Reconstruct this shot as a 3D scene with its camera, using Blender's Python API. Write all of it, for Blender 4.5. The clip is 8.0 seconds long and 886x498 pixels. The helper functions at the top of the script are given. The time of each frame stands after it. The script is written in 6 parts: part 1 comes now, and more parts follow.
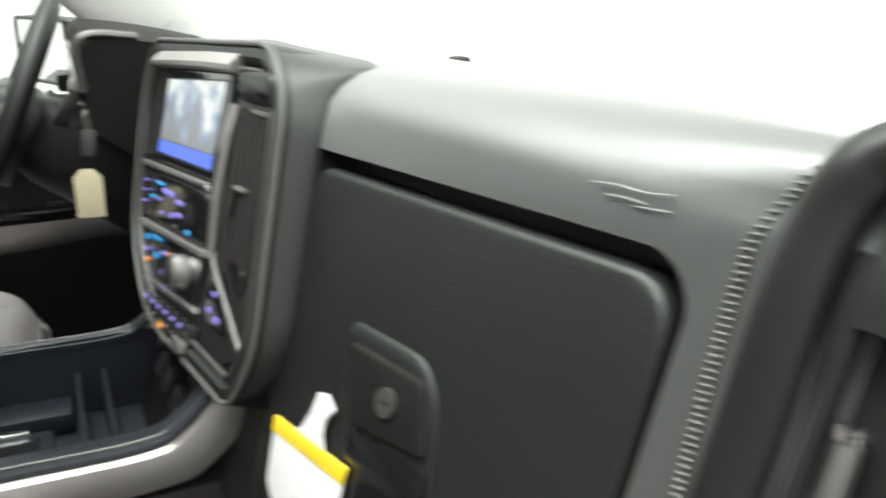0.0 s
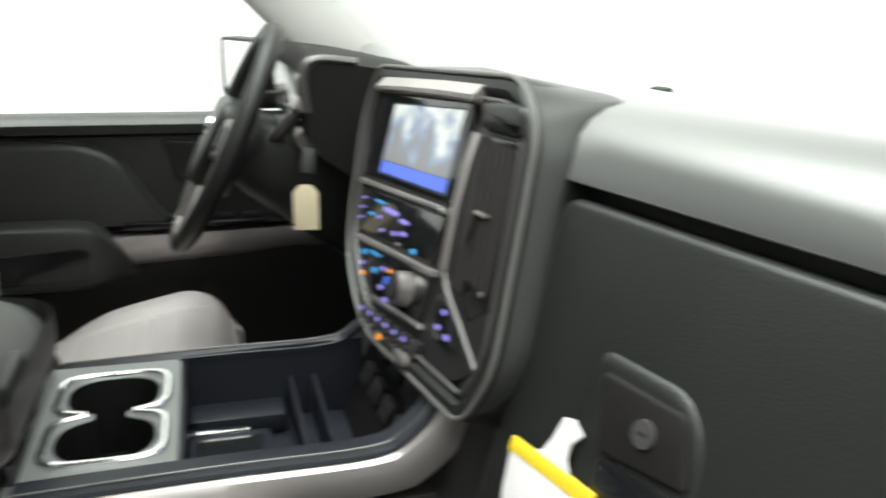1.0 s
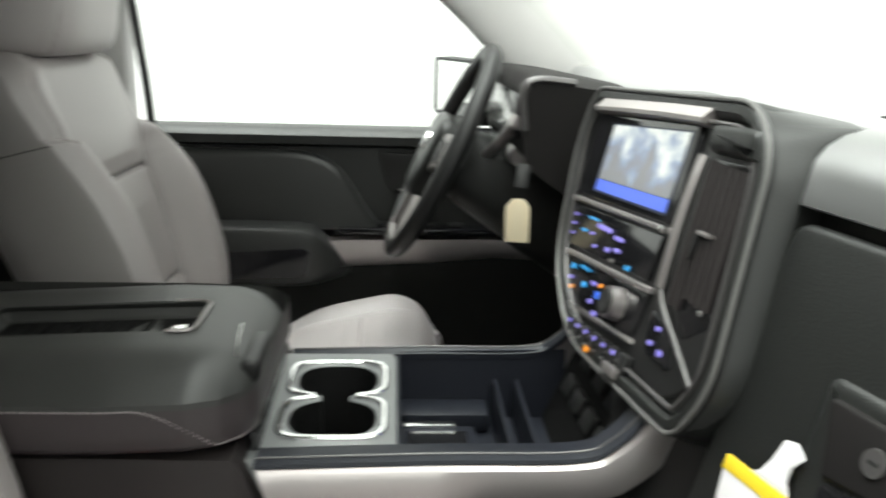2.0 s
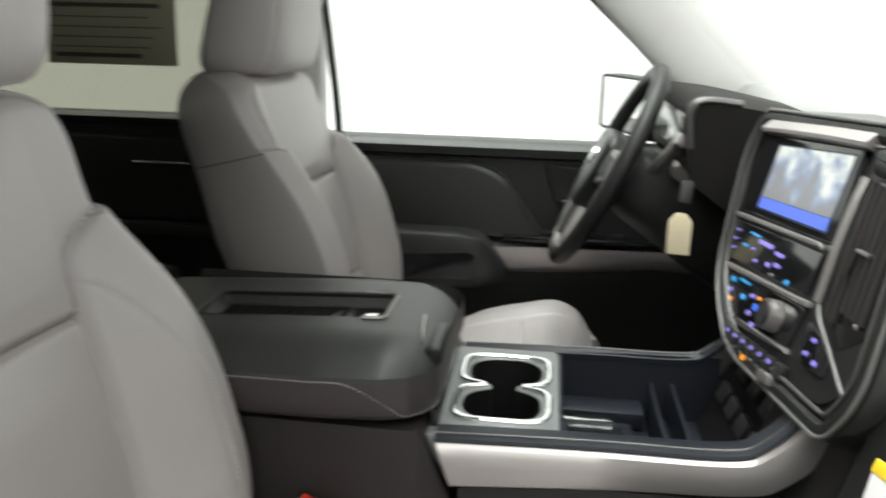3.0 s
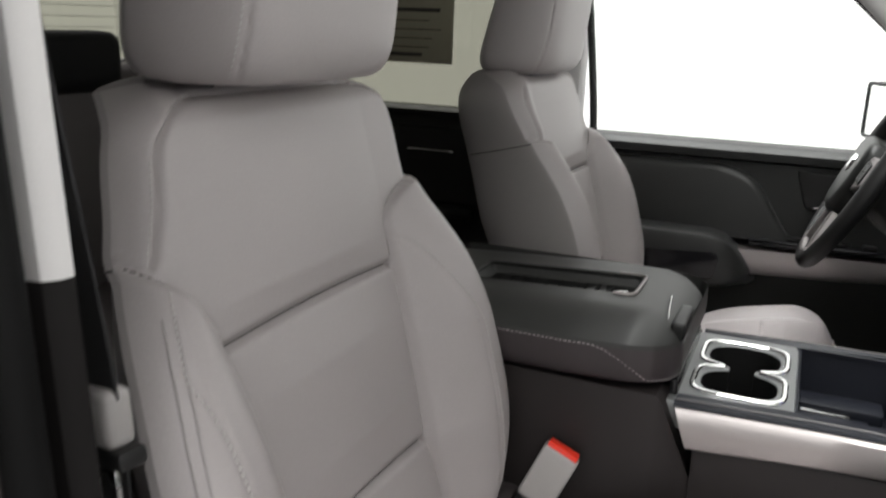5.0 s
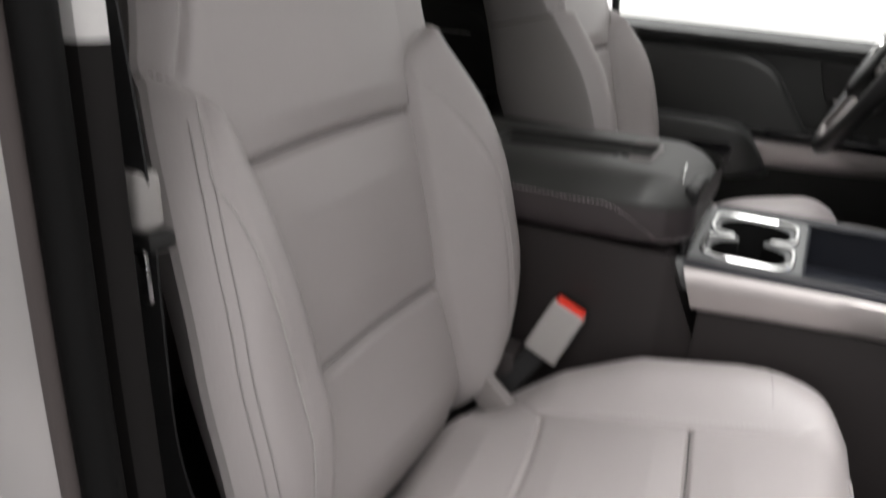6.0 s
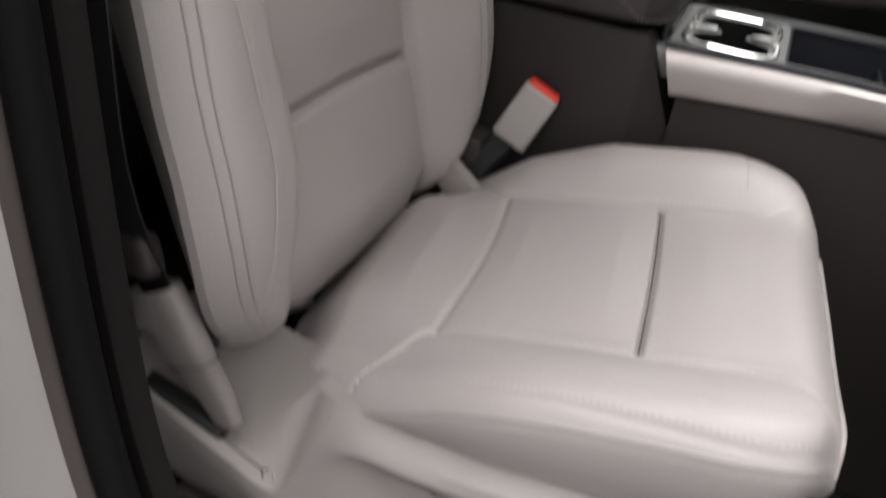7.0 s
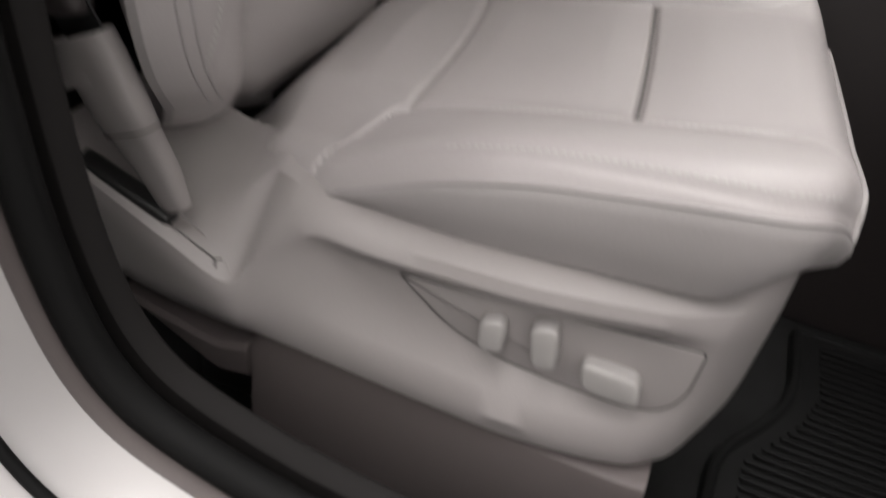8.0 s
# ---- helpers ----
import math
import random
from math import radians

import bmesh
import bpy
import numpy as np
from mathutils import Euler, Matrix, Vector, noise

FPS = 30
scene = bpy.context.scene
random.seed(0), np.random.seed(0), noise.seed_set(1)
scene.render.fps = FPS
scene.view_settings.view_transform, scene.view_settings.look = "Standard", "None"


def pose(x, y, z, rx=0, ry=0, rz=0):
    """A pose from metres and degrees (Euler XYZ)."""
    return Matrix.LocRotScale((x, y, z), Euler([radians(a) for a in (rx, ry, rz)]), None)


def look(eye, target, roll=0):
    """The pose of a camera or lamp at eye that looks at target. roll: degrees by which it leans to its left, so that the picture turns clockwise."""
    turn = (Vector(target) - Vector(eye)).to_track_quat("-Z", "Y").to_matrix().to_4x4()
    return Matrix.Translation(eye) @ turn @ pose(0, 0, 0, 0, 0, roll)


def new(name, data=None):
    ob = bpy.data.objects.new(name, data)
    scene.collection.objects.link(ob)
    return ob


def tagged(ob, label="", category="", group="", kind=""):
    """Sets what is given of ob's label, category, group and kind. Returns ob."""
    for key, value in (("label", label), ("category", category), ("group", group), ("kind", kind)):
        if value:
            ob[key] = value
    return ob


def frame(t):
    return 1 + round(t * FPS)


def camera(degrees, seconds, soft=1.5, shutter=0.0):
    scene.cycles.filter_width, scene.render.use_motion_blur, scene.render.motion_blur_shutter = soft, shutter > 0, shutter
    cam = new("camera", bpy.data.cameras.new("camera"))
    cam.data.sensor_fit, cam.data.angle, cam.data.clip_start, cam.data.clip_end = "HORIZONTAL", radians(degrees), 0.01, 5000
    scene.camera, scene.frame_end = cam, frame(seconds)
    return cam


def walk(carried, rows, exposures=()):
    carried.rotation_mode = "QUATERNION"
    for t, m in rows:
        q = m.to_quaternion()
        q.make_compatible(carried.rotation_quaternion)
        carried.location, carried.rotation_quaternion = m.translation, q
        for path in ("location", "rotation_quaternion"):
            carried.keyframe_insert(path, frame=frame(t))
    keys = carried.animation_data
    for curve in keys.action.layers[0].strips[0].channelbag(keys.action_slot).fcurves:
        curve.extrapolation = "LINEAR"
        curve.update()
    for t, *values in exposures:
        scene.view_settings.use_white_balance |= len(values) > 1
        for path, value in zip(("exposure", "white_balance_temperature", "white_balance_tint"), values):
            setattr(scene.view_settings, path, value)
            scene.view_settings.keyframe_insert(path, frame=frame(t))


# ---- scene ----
cam = camera(55.5, 8.0, soft=1.9, shutter=1.0)
K = 1.1  # the plan below is drawn at 1 / K of true size
PATH = [
    (0, (0.791, -0.05, 0.803), (-0.937, 0.765, 0.211), 0.6),
    (0.5, (0.775, -0.09, 0.805), (-1.011, 0.606, 0.234), 0.6),
    (1, (0.777, -0.129, 0.813), (-1.07, 0.404, 0.259), 1.2),
    (1.5, (0.783, -0.151, 0.813), (-1.113, 0.183, 0.272), 1.5),
    (1.7, (0.791, -0.159, 0.813), (-1.123, 0.083, 0.285), 1.6),
    (2.8, (0.871, -0.187, 0.825), (-1.056, -0.349, 0.314), 1.4),
    (3, (0.893, -0.188, 0.831), (-1.027, -0.428, 0.326), 1.4),
    (3.5, (0.933, -0.185, 0.839), (-0.963, -0.59, 0.349), 2.1),
    (4, (0.955, -0.19, 0.842), (-0.905, -0.74, 0.356), 2.1),
    (4.5, (0.994, -0.199, 0.841), (-0.82, -0.879, 0.344), 1.6),
    (4.7, (1.006, -0.196, 0.839), (-0.792, -0.923, 0.347), 1.6),
    (5.8, (1.047, -0.188, 0.797), (-0.683, -0.942, 0.135), 4.1),
    (6, (1.048, -0.187, 0.777), (-0.668, -0.921, 0.059), 4.3),
    (6.5, (1.044, -0.188, 0.728), (-0.642, -0.818, -0.145), 6.0),
    (7, (1.048, -0.198, 0.677), (-0.6, -0.733, -0.322), 8.9),
    (7.5, (1.043, -0.196, 0.617), (-0.541, -0.696, -0.497), 9.8),
    (8, (1.04, -0.189, 0.562), (-0.54, -0.587, -0.597), 11.4),
]
walk(cam, [(t, look(Vector(eye) * K, Vector(target) * K, roll)) for t, eye, target, roll in PATH],
     exposures=[(0.0, -0.10, 6500, 2.0), (2.0, -0.10, 6500, 2.5), (4.2, -0.28, 6500, 7.5), (6.0, -0.50, 6550, 13.0), (7.0, -0.62, 6650, 13.0), (8.0, -0.77, 6680, 13.0)])

# ---- light: a bright white showroom all round ----
world = bpy.data.worlds.new("showroom_light")
scene.world = world
world.use_nodes = True
bg = world.node_tree.nodes["Background"]
bg.inputs[1].default_value = 1.0
# added glow high on both sides, no lamps known, stronger over the open door
wn, wl = world.node_tree.nodes, world.node_tree.links
wco, wramp, wmax = wn.new("ShaderNodeTexCoord"), wn.new("ShaderNodeValToRGB"), wn.new("ShaderNodeMath")
wmax.operation = "MAXIMUM"
for i, axis in enumerate(((0.62, 0.02, 0.784), (-0.52, 0.057, 0.675))):
    wdot = wn.new("ShaderNodeVectorMath")
    wdot.operation = "DOT_PRODUCT"
    wdot.inputs[1].default_value = axis
    wl.new(wco.outputs["Generated"], wdot.inputs[0])
    wl.new(wdot.outputs["Value"], wmax.inputs[i])
wl.new(wmax.outputs[0], wramp.inputs[0])
steps = ((0.0, 0.06), (0.45, 0.20), (0.65, 0.55), (0.85, 2.5), (1.0, 5.5))
for i, (p, b) in enumerate(steps):
    e = wramp.color_ramp.elements[i] if i < 2 else wramp.color_ramp.elements.new(p)
    e.position = p
    e.color = (b, b * 0.992, b * 0.975, 1)
# unseen bright patch added overhead, a little behind the windscreen, to light the dash
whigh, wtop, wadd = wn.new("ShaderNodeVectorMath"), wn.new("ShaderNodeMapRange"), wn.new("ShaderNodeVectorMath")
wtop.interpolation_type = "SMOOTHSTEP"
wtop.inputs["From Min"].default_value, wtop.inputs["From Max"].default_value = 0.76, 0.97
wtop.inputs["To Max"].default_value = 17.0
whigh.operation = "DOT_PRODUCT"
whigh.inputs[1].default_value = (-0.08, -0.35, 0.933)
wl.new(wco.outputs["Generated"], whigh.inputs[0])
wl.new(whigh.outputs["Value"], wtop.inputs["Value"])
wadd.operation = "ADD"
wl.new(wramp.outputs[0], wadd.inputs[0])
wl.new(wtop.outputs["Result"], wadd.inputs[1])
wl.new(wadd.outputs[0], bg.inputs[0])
scene.view_settings.exposure = 0.0


# ---- materials ----
def mat(name, col, rough=0.5, metal=0.0, vary=0.12, fine=260.0, coarse=9.0, bump=0.15, dist=0.0006, coat=0.0, spec=0.5, rough_vary=0.1, grain="noise", sheen=0.0, coat_rough=0.03):
    m = bpy.data.materials.new(name)
    m.use_nodes = True
    nt = m.node_tree
    p = nt.nodes["Principled BSDF"]
    link = nt.links.new
    co = nt.nodes.new("ShaderNodeTexCoord")
    big = nt.nodes.new("ShaderNodeTexNoise")
    big.inputs["Scale"].default_value = coarse
    big.inputs["Detail"].default_value = 5
    link(co.outputs["Object"], big.inputs["Vector"])
    if grain == "voronoi":
        small = nt.nodes.new("ShaderNodeTexVoronoi")
        small.inputs["Scale"].default_value = fine
        height = small.outputs["Distance"]
    else:
        small = nt.nodes.new("ShaderNodeTexNoise")
        small.inputs["Scale"].default_value = fine
        small.inputs["Detail"].default_value = 3
        height = small.outputs["Fac"]
    link(co.outputs["Object"], small.inputs["Vector"])
    mixf = nt.nodes.new("ShaderNodeMath")
    mixf.operation = "MULTIPLY_ADD"
    link(big.outputs["Fac"], mixf.inputs[0])
    mixf.inputs[1].default_value = 0.75
    scaled = nt.nodes.new("ShaderNodeMath")
    scaled.operation = "MULTIPLY"
    link(height, scaled.inputs[0])
    scaled.inputs[1].default_value = 0.25
    link(scaled.outputs[0], mixf.inputs[2])
    ramp = nt.nodes.new("ShaderNodeMapRange")
    ramp.inputs["From Min"].default_value = 0.25
    ramp.inputs["From Max"].default_value = 0.75
    ramp.inputs["To Min"].default_value = 1 - vary
    ramp.inputs["To Max"].default_value = 1 + vary
    link(mixf.outputs[0], ramp.inputs["Value"])
    mul = nt.nodes.new("ShaderNodeVectorMath")
    mul.operation = "SCALE"
    mul.inputs[0].default_value = col
    link(ramp.outputs["Result"], mul.inputs["Scale"])
    link(mul.outputs[0], p.inputs["Base Color"])
    rr = nt.nodes.new("ShaderNodeMapRange")
    rr.inputs["To Min"].default_value = max(0.02, rough - rough_vary)
    rr.inputs["To Max"].default_value = min(1.0, rough + rough_vary)
    link(big.outputs["Fac"], rr.inputs["Value"])
    link(rr.outputs["Result"], p.inputs["Roughness"])
    p.inputs["Metallic"].default_value = metal
    p.inputs["Coat Weight"].default_value = coat
    p.inputs["Coat Roughness"].default_value = coat_rough
    p.inputs["Sheen Weight"].default_value = sheen
    p.inputs["Specular IOR Level"].default_value = spec
    if bump > 0:
        b = nt.nodes.new("ShaderNodeBump")
        b.inputs["Strength"].default_value = bump
        b.inputs["Distance"].default_value = dist
        link(height, b.inputs["Height"])
        link(b.outputs[0], p.inputs["Normal"])
    return m


def glow(name, col, strength):
    m = bpy.data.materials.new(name)
    m.use_nodes = True
    p = m.node_tree.nodes["Principled BSDF"]
    p.inputs["Base Color"].default_value = (*[c * 0.2 for c in col], 1)
    p.inputs["Emission Color"].default_value = (*col, 1)
    p.inputs["Emission Strength"].default_value = strength
    return m


def glass(name, tint):
    m = bpy.data.materials.new(name)
    m.use_nodes = True
    nt = m.node_tree
    nt.nodes.remove(nt.nodes["Principled BSDF"])
    clear = nt.nodes.new("ShaderNodeBsdfTransparent")
    clear.inputs[0].default_value = (*tint, 1)
    shine = nt.nodes.new("ShaderNodeBsdfGlossy")
    shine.inputs["Roughness"].default_value = 0.02
    mix = nt.nodes.new("ShaderNodeMixShader")
    mix.inputs[0].default_value = 0.03
    nt.links.new(clear.outputs[0], mix.inputs[1])
    nt.links.new(shine.outputs[0], mix.inputs[2])
    nt.links.new(mix.outputs[0], nt.nodes["Material Output"].inputs[0])
    return m


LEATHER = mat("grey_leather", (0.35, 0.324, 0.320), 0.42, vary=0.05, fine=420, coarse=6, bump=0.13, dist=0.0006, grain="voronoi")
# the seat's grey once more, darker: shade on the sides put into the colour
LEATHER_SIDE = mat("grey_vinyl_shaded", (0.27, 0.252, 0.249), 0.45, vary=0.05, fine=420, coarse=6, bump=0.13, dist=0.0006, grain="voronoi")
# dark tone for joints, and for the shade down in seam creases
SEAM = mat("seam_shadow_line", (0.06, 0.055, 0.055), 0.8, vary=0.1)
THREAD = mat("light_thread", (0.42, 0.405, 0.395), 0.7, vary=0.1)
PIPING = mat("grey_piping", (0.29, 0.272, 0.268), 0.45, vary=0.05)
# DASH, DASH_SKIN and SOFT: one charcoal finish in tones that offset the light
DASH = mat("charcoal_soft_plastic", (0.0120, 0.0127, 0.0120), 0.40, spec=0.34, vary=0.10, fine=520, coarse=7, bump=0.30, dist=0.0006, grain="voronoi")
DASH_SKIN = mat("charcoal_stitched_vinyl_lit", (0.022, 0.0231, 0.022), 0.38, spec=0.9, sheen=0.40, coat=1.0, coat_rough=0.28, rough_vary=0.03, vary=0.06, fine=300, coarse=7, bump=0.10, dist=0.0005, grain="voronoi")
SOFT = mat("charcoal_soft_vinyl_mid", (0.018, 0.0188, 0.018), 0.40, spec=0.5, sheen=0.10, rough_vary=0.03, vary=0.08, fine=420, coarse=7, bump=0.2, dist=0.0005, grain="voronoi")
WHEEL = mat("black_wheel_leather", (0.013, 0.013, 0.013), 0.45, spec=0.32, vary=0.08, fine=500, coarse=12, bump=0.15, grain="voronoi")
HARD = mat("black_hard_plastic", (0.015, 0.015, 0.015), 0.42, spec=0.35, vary=0.15, fine=600, coarse=9, bump=0.2)
GLOSS = mat("gloss_black", (0.008, 0.008, 0.009), 0.12, vary=0.1, bump=0.0, rough_vary=0.04)
SILVER = mat("brushed_silver_trim", (0.45, 0.42, 0.412), 0.36, metal=0.85, vary=0.06, fine=700, coarse=12, bump=0.08)
SATIN = mat("satin_pewter", (0.30, 0.28, 0.275), 0.34, metal=0.8, vary=0.06, bump=0.05)
EDGE_HIGHLIGHT = mat("pale_edge_highlight", (0.11, 0.108, 0.105), 0.36, metal=0.2, vary=0.06, bump=0.05)
RAIL = mat("brown_grey_moulded_plastic", (0.115, 0.098, 0.096), 0.5, spec=0.35, vary=0.08, fine=650, coarse=7, bump=0.2, grain="voronoi")
SLAT = mat("brown_black_slat", (0.026, 0.022, 0.022), 0.5, spec=0.35, vary=0.1, bump=0.1)
DIM_SATIN = mat("dim_satin_edge", (0.10, 0.095, 0.095), 0.40, metal=0.6, vary=0.06, bump=0.05)
LID = mat("charcoal_padded_vinyl", (0.033, 0.0335, 0.032), 0.42, spec=0.45, rough_vary=0.04, vary=0.07, fine=340, coarse=8, bump=0.14, dist=0.0005, grain="voronoi")
MAUVE = mat("brown_black_vinyl", (0.042, 0.035, 0.0365), 0.45, spec=0.4, vary=0.06, fine=300, coarse=7, bump=0.12, dist=0.0005, grain="voronoi")
CHROME = mat("chrome", (0.86, 0.86, 0.86), 0.08, metal=1.0, vary=0.03, bump=0.0, rough_vary=0.04)
CONSOLE_TOP = mat("grey_console_plastic", (0.16, 0.165, 0.165), 0.35, metal=0.25, vary=0.06, fine=500, bump=0.1)
BIN = mat("blue_black_rubber", (0.0105, 0.0118, 0.0165), 0.42, spec=0.22, vary=0.12, fine=500, bump=0.15)
CARPET = mat("black_carpet", (0.012, 0.012, 0.012), 0.95, vary=0.35, fine=900, coarse=22, bump=0.8, dist=0.002, spec=0.1)
RUBBER = mat("black_rubber", (0.006, 0.006, 0.006), 0.6, spec=0.10, vary=0.2, fine=500, bump=0.2)
TRIM_GREY = mat("grey_moulded_plastic", (0.27, 0.248, 0.244), 0.48, vary=0.05, fine=650, coarse=7, bump=0.18, dist=0.0004, grain="voronoi")
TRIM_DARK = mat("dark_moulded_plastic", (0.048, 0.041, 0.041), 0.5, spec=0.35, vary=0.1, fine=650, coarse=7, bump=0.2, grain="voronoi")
PILLAR = mat("light_grey_pillar_trim", (0.60, 0.59, 0.58), 0.62, vary=0.05, fine=600, coarse=7, bump=0.2)
HEADLINER = mat("grey_headliner_cloth", (0.50, 0.49, 0.47), 0.9, vary=0.06, fine=800, coarse=15, bump=0.4)
PAINT = mat("silver_white_paint", (0.48, 0.462, 0.458), 0.28, metal=0.2, vary=0.02, fine=900, coarse=3, bump=0.0, coat=0.6, rough_vary=0.01)
WEB = mat("black_belt_webbing", (0.012, 0.012, 0.013), 0.75, vary=0.2, fine=800, coarse=40, bump=0.5)
RED = mat("red_release_button", (0.75, 0.035, 0.015), 0.35, vary=0.05, bump=0.05)
BUCKLE = mat("grey_buckle_plastic", (0.33, 0.315, 0.305), 0.4, vary=0.05, bump=0.1)
CARD = mat("manila_card", (0.66, 0.57, 0.40), 0.8, vary=0.06, fine=300, bump=0.1)
PAPER = mat("white_paper_tag", (0.58, 0.565, 0.57), 0.7, vary=0.04, fine=300, bump=0.05)
YELLOW = mat("yellow_print", (0.72, 0.52, 0.02), 0.6, vary=0.05)
STEEL = mat("steel", (0.55, 0.55, 0.55), 0.25, metal=1.0, vary=0.08, bump=0.03)
STICKER = mat("cream_paper_sheet", (0.36, 0.34, 0.25), 0.8, vary=0.10, fine=90, coarse=8, bump=0.05)
INK = mat("printed_ink", (0.06, 0.055, 0.045), 0.8, vary=0.1)
GLOW_AHEAD = glow("white_glow_ahead", (1.0, 0.995, 0.98), 2.4)
GLOW_SIDE = glow("white_glow_beside", (1.0, 0.995, 0.98), 1.5)
GLOW_BEHIND = glow("white_glow_behind", (1.0, 0.995, 0.98), 1.8)
VENT_RING = mat("dark_satin_ring", (0.010, 0.0094, 0.0094), 0.34, spec=0.5, vary=0.1, fine=600, bump=0.1)
JAMB = mat("black_jamb_plastic", (0.0125, 0.0115, 0.0113), 0.62, vary=0.15, fine=600, bump=0.2, spec=0.09)
CLEAR = glass("clear_glass", (0.97, 0.98, 0.97))
TINTED = glass("tinted_glass", (0.47, 0.47, 0.425))
MIRROR = mat("mirror_glass", (0.9, 0.9, 0.9), 0.03, metal=1.0, vary=0.01, bump=0.0, rough_vary=0.01)
ICON_VIOLET = glow("violet_backlight", (0.36, 0.30, 1.0), 0.75)
ICON_BLUE = glow("blue_backlight", (0.06, 0.20, 1.0), 0.9)
ICON_CYAN = glow("cyan_backlight", (0.05, 0.45, 1.0), 0.75)
ICON_AMBER = glow("amber_backlight", (1.0, 0.33, 0.02), 1.2)
def lit_picture(name, strength, low, high):
    """A glowing picture: dark blue patches below, that break up into white towards the top."""
    m = glow(name, (1, 1, 1), strength)
    nt = m.node_tree
    co, nz, rp = nt.nodes.new("ShaderNodeTexCoord"), nt.nodes.new("ShaderNodeTexNoise"), nt.nodes.new("ShaderNodeValToRGB")
    axes, rise, add = nt.nodes.new("ShaderNodeSeparateXYZ"), nt.nodes.new("ShaderNodeMapRange"), nt.nodes.new("ShaderNodeMath")
    nz.inputs["Scale"].default_value = 30.0
    nz.inputs["Detail"].default_value = 6
    rise.inputs["From Min"].default_value, rise.inputs["From Max"].default_value = low, high
    rise.inputs["To Min"].default_value, rise.inputs["To Max"].default_value = -0.24, 0.13
    add.operation = "ADD"
    nt.links.new(co.outputs["Object"], nz.inputs["Vector"])
    nt.links.new(co.outputs["Object"], axes.inputs[0])
    nt.links.new(axes.outputs["Z"], rise.inputs["Value"])
    nt.links.new(nz.outputs["Fac"], add.inputs[0])
    nt.links.new(rise.outputs["Result"], add.inputs[1])
    nt.links.new(add.outputs[0], rp.inputs[0])
    el = rp.color_ramp.elements
    el[0].position, el[0].color = 0.34, (0.006, 0.010, 0.03, 1)
    el[1].position, el[1].color = 0.66, (0.85, 0.88, 0.86, 1)
    for p, c in ((0.43, (0.015, 0.04, 0.13, 1)), (0.50, (0.08, 0.16, 0.38, 1)), (0.56, (0.30, 0.38, 0.50, 1))):
        el.new(p).color = c
    nt.links.new(rp.outputs[0], nt.nodes["Principled BSDF"].inputs["Emission Color"])
    return m


SCREEN_PIC = lit_picture("screen_picture", 0.8, 0.725, 0.795)
SCREEN_BAR = glow("screen_violet_bar", (0.12, 0.20, 0.85), 1.0)
SCREEN_DARK = glow("screen_dark", (0.02, 0.03, 0.07), 0.4)


# ---- building tools ----
def mk(name, verts, faces, m, parent=None, label="", smooth=40):
    me = bpy.data.meshes.new(name)
    me.from_pydata([(K * v[0], K * v[1], K * v[2]) for v in verts], [], faces)
    bm = bmesh.new()
    bm.from_mesh(me)
    bmesh.ops.remove_doubles(bm, verts=bm.verts, dist=1e-6)
    bmesh.ops.recalc_face_normals(bm, faces=bm.faces)
    bm.to_mesh(me)
    bm.free()
    return finish(name, me, m, parent, label, smooth)


def finish(name, me, m, parent, label, smooth):
    me.materials.append(m)
    if smooth:
        me.polygons.foreach_set("use_smooth", [True] * len(me.polygons))
        me.set_sharp_from_angle(angle=radians(smooth))
    ob = new(name, me)
    if parent:
        ob.parent = parent
    return tagged(ob, label)


def part(name, bm, m, parent=None, label="", smooth=40):
    bmesh.ops.scale(bm, vec=(K, K, K), verts=bm.verts)
    bmesh.ops.recalc_face_normals(bm, faces=bm.faces)
    me = bpy.data.meshes.new(name)
    bm.to_mesh(me)
    bm.free()
    return finish(name, me, m, parent, label, smooth)


def thing(name, label, category, kind="", group=""):
    return tagged(new(name), label, category, group, kind)


def frame_at(o, ex, ey):
    """A matrix with its origin at o, x along ex and y near ey."""
    ex = Vector(ex).normalized()
    ez = ex.cross(Vector(ey)).normalized()
    ey = ez.cross(ex)
    m = Matrix((ex, ey, ez)).transposed().to_4x4()
    m.translation = Vector(o)
    return m


def box(size, at, r=0.003, m=None, seg=2):
    bm = bmesh.new()
    bmesh.ops.create_cube(bm, size=1.0)
    bmesh.ops.scale(bm, vec=size, verts=bm.verts)
    if r > 0:
        bmesh.ops.bevel(bm, geom=bm.edges[:], offset=min(r, min(size) * 0.45), segments=seg, profile=0.6, affect="EDGES")
    bmesh.ops.transform(bm, matrix=(m if m else Matrix()) @ Matrix.Translation(at), verts=bm.verts)
    return bm


def hexa(lo, hi, r=0.003):
    """A bevelled box between two corners."""
    return box([abs(b - a) for a, b in zip(lo, hi)], [(a + b) / 2 for a, b in zip(lo, hi)], r)


def joined(*bms):
    out = bms[0]
    for b in bms[1:]:
        me = bpy.data.meshes.new("tmp")
        b.to_mesh(me)
        b.free()
        out.from_mesh(me)
        bpy.data.meshes.remove(me)
    return out


def loft(rings, closed=True, cap=True):
    n = len(rings[0])
    verts = [tuple(p) for ring in rings for p in ring]
    faces = []
    for i in range(len(rings) - 1):
        for j in range(n if closed else n - 1):
            k = (j + 1) % n
            faces.append((i * n + j, i * n + k, (i + 1) * n + k, (i + 1) * n + j))
    if cap:
        faces.append(tuple(range(n))[::-1])
        faces.append(tuple((len(rings) - 1) * n + j for j in range(n)))
    return verts, faces


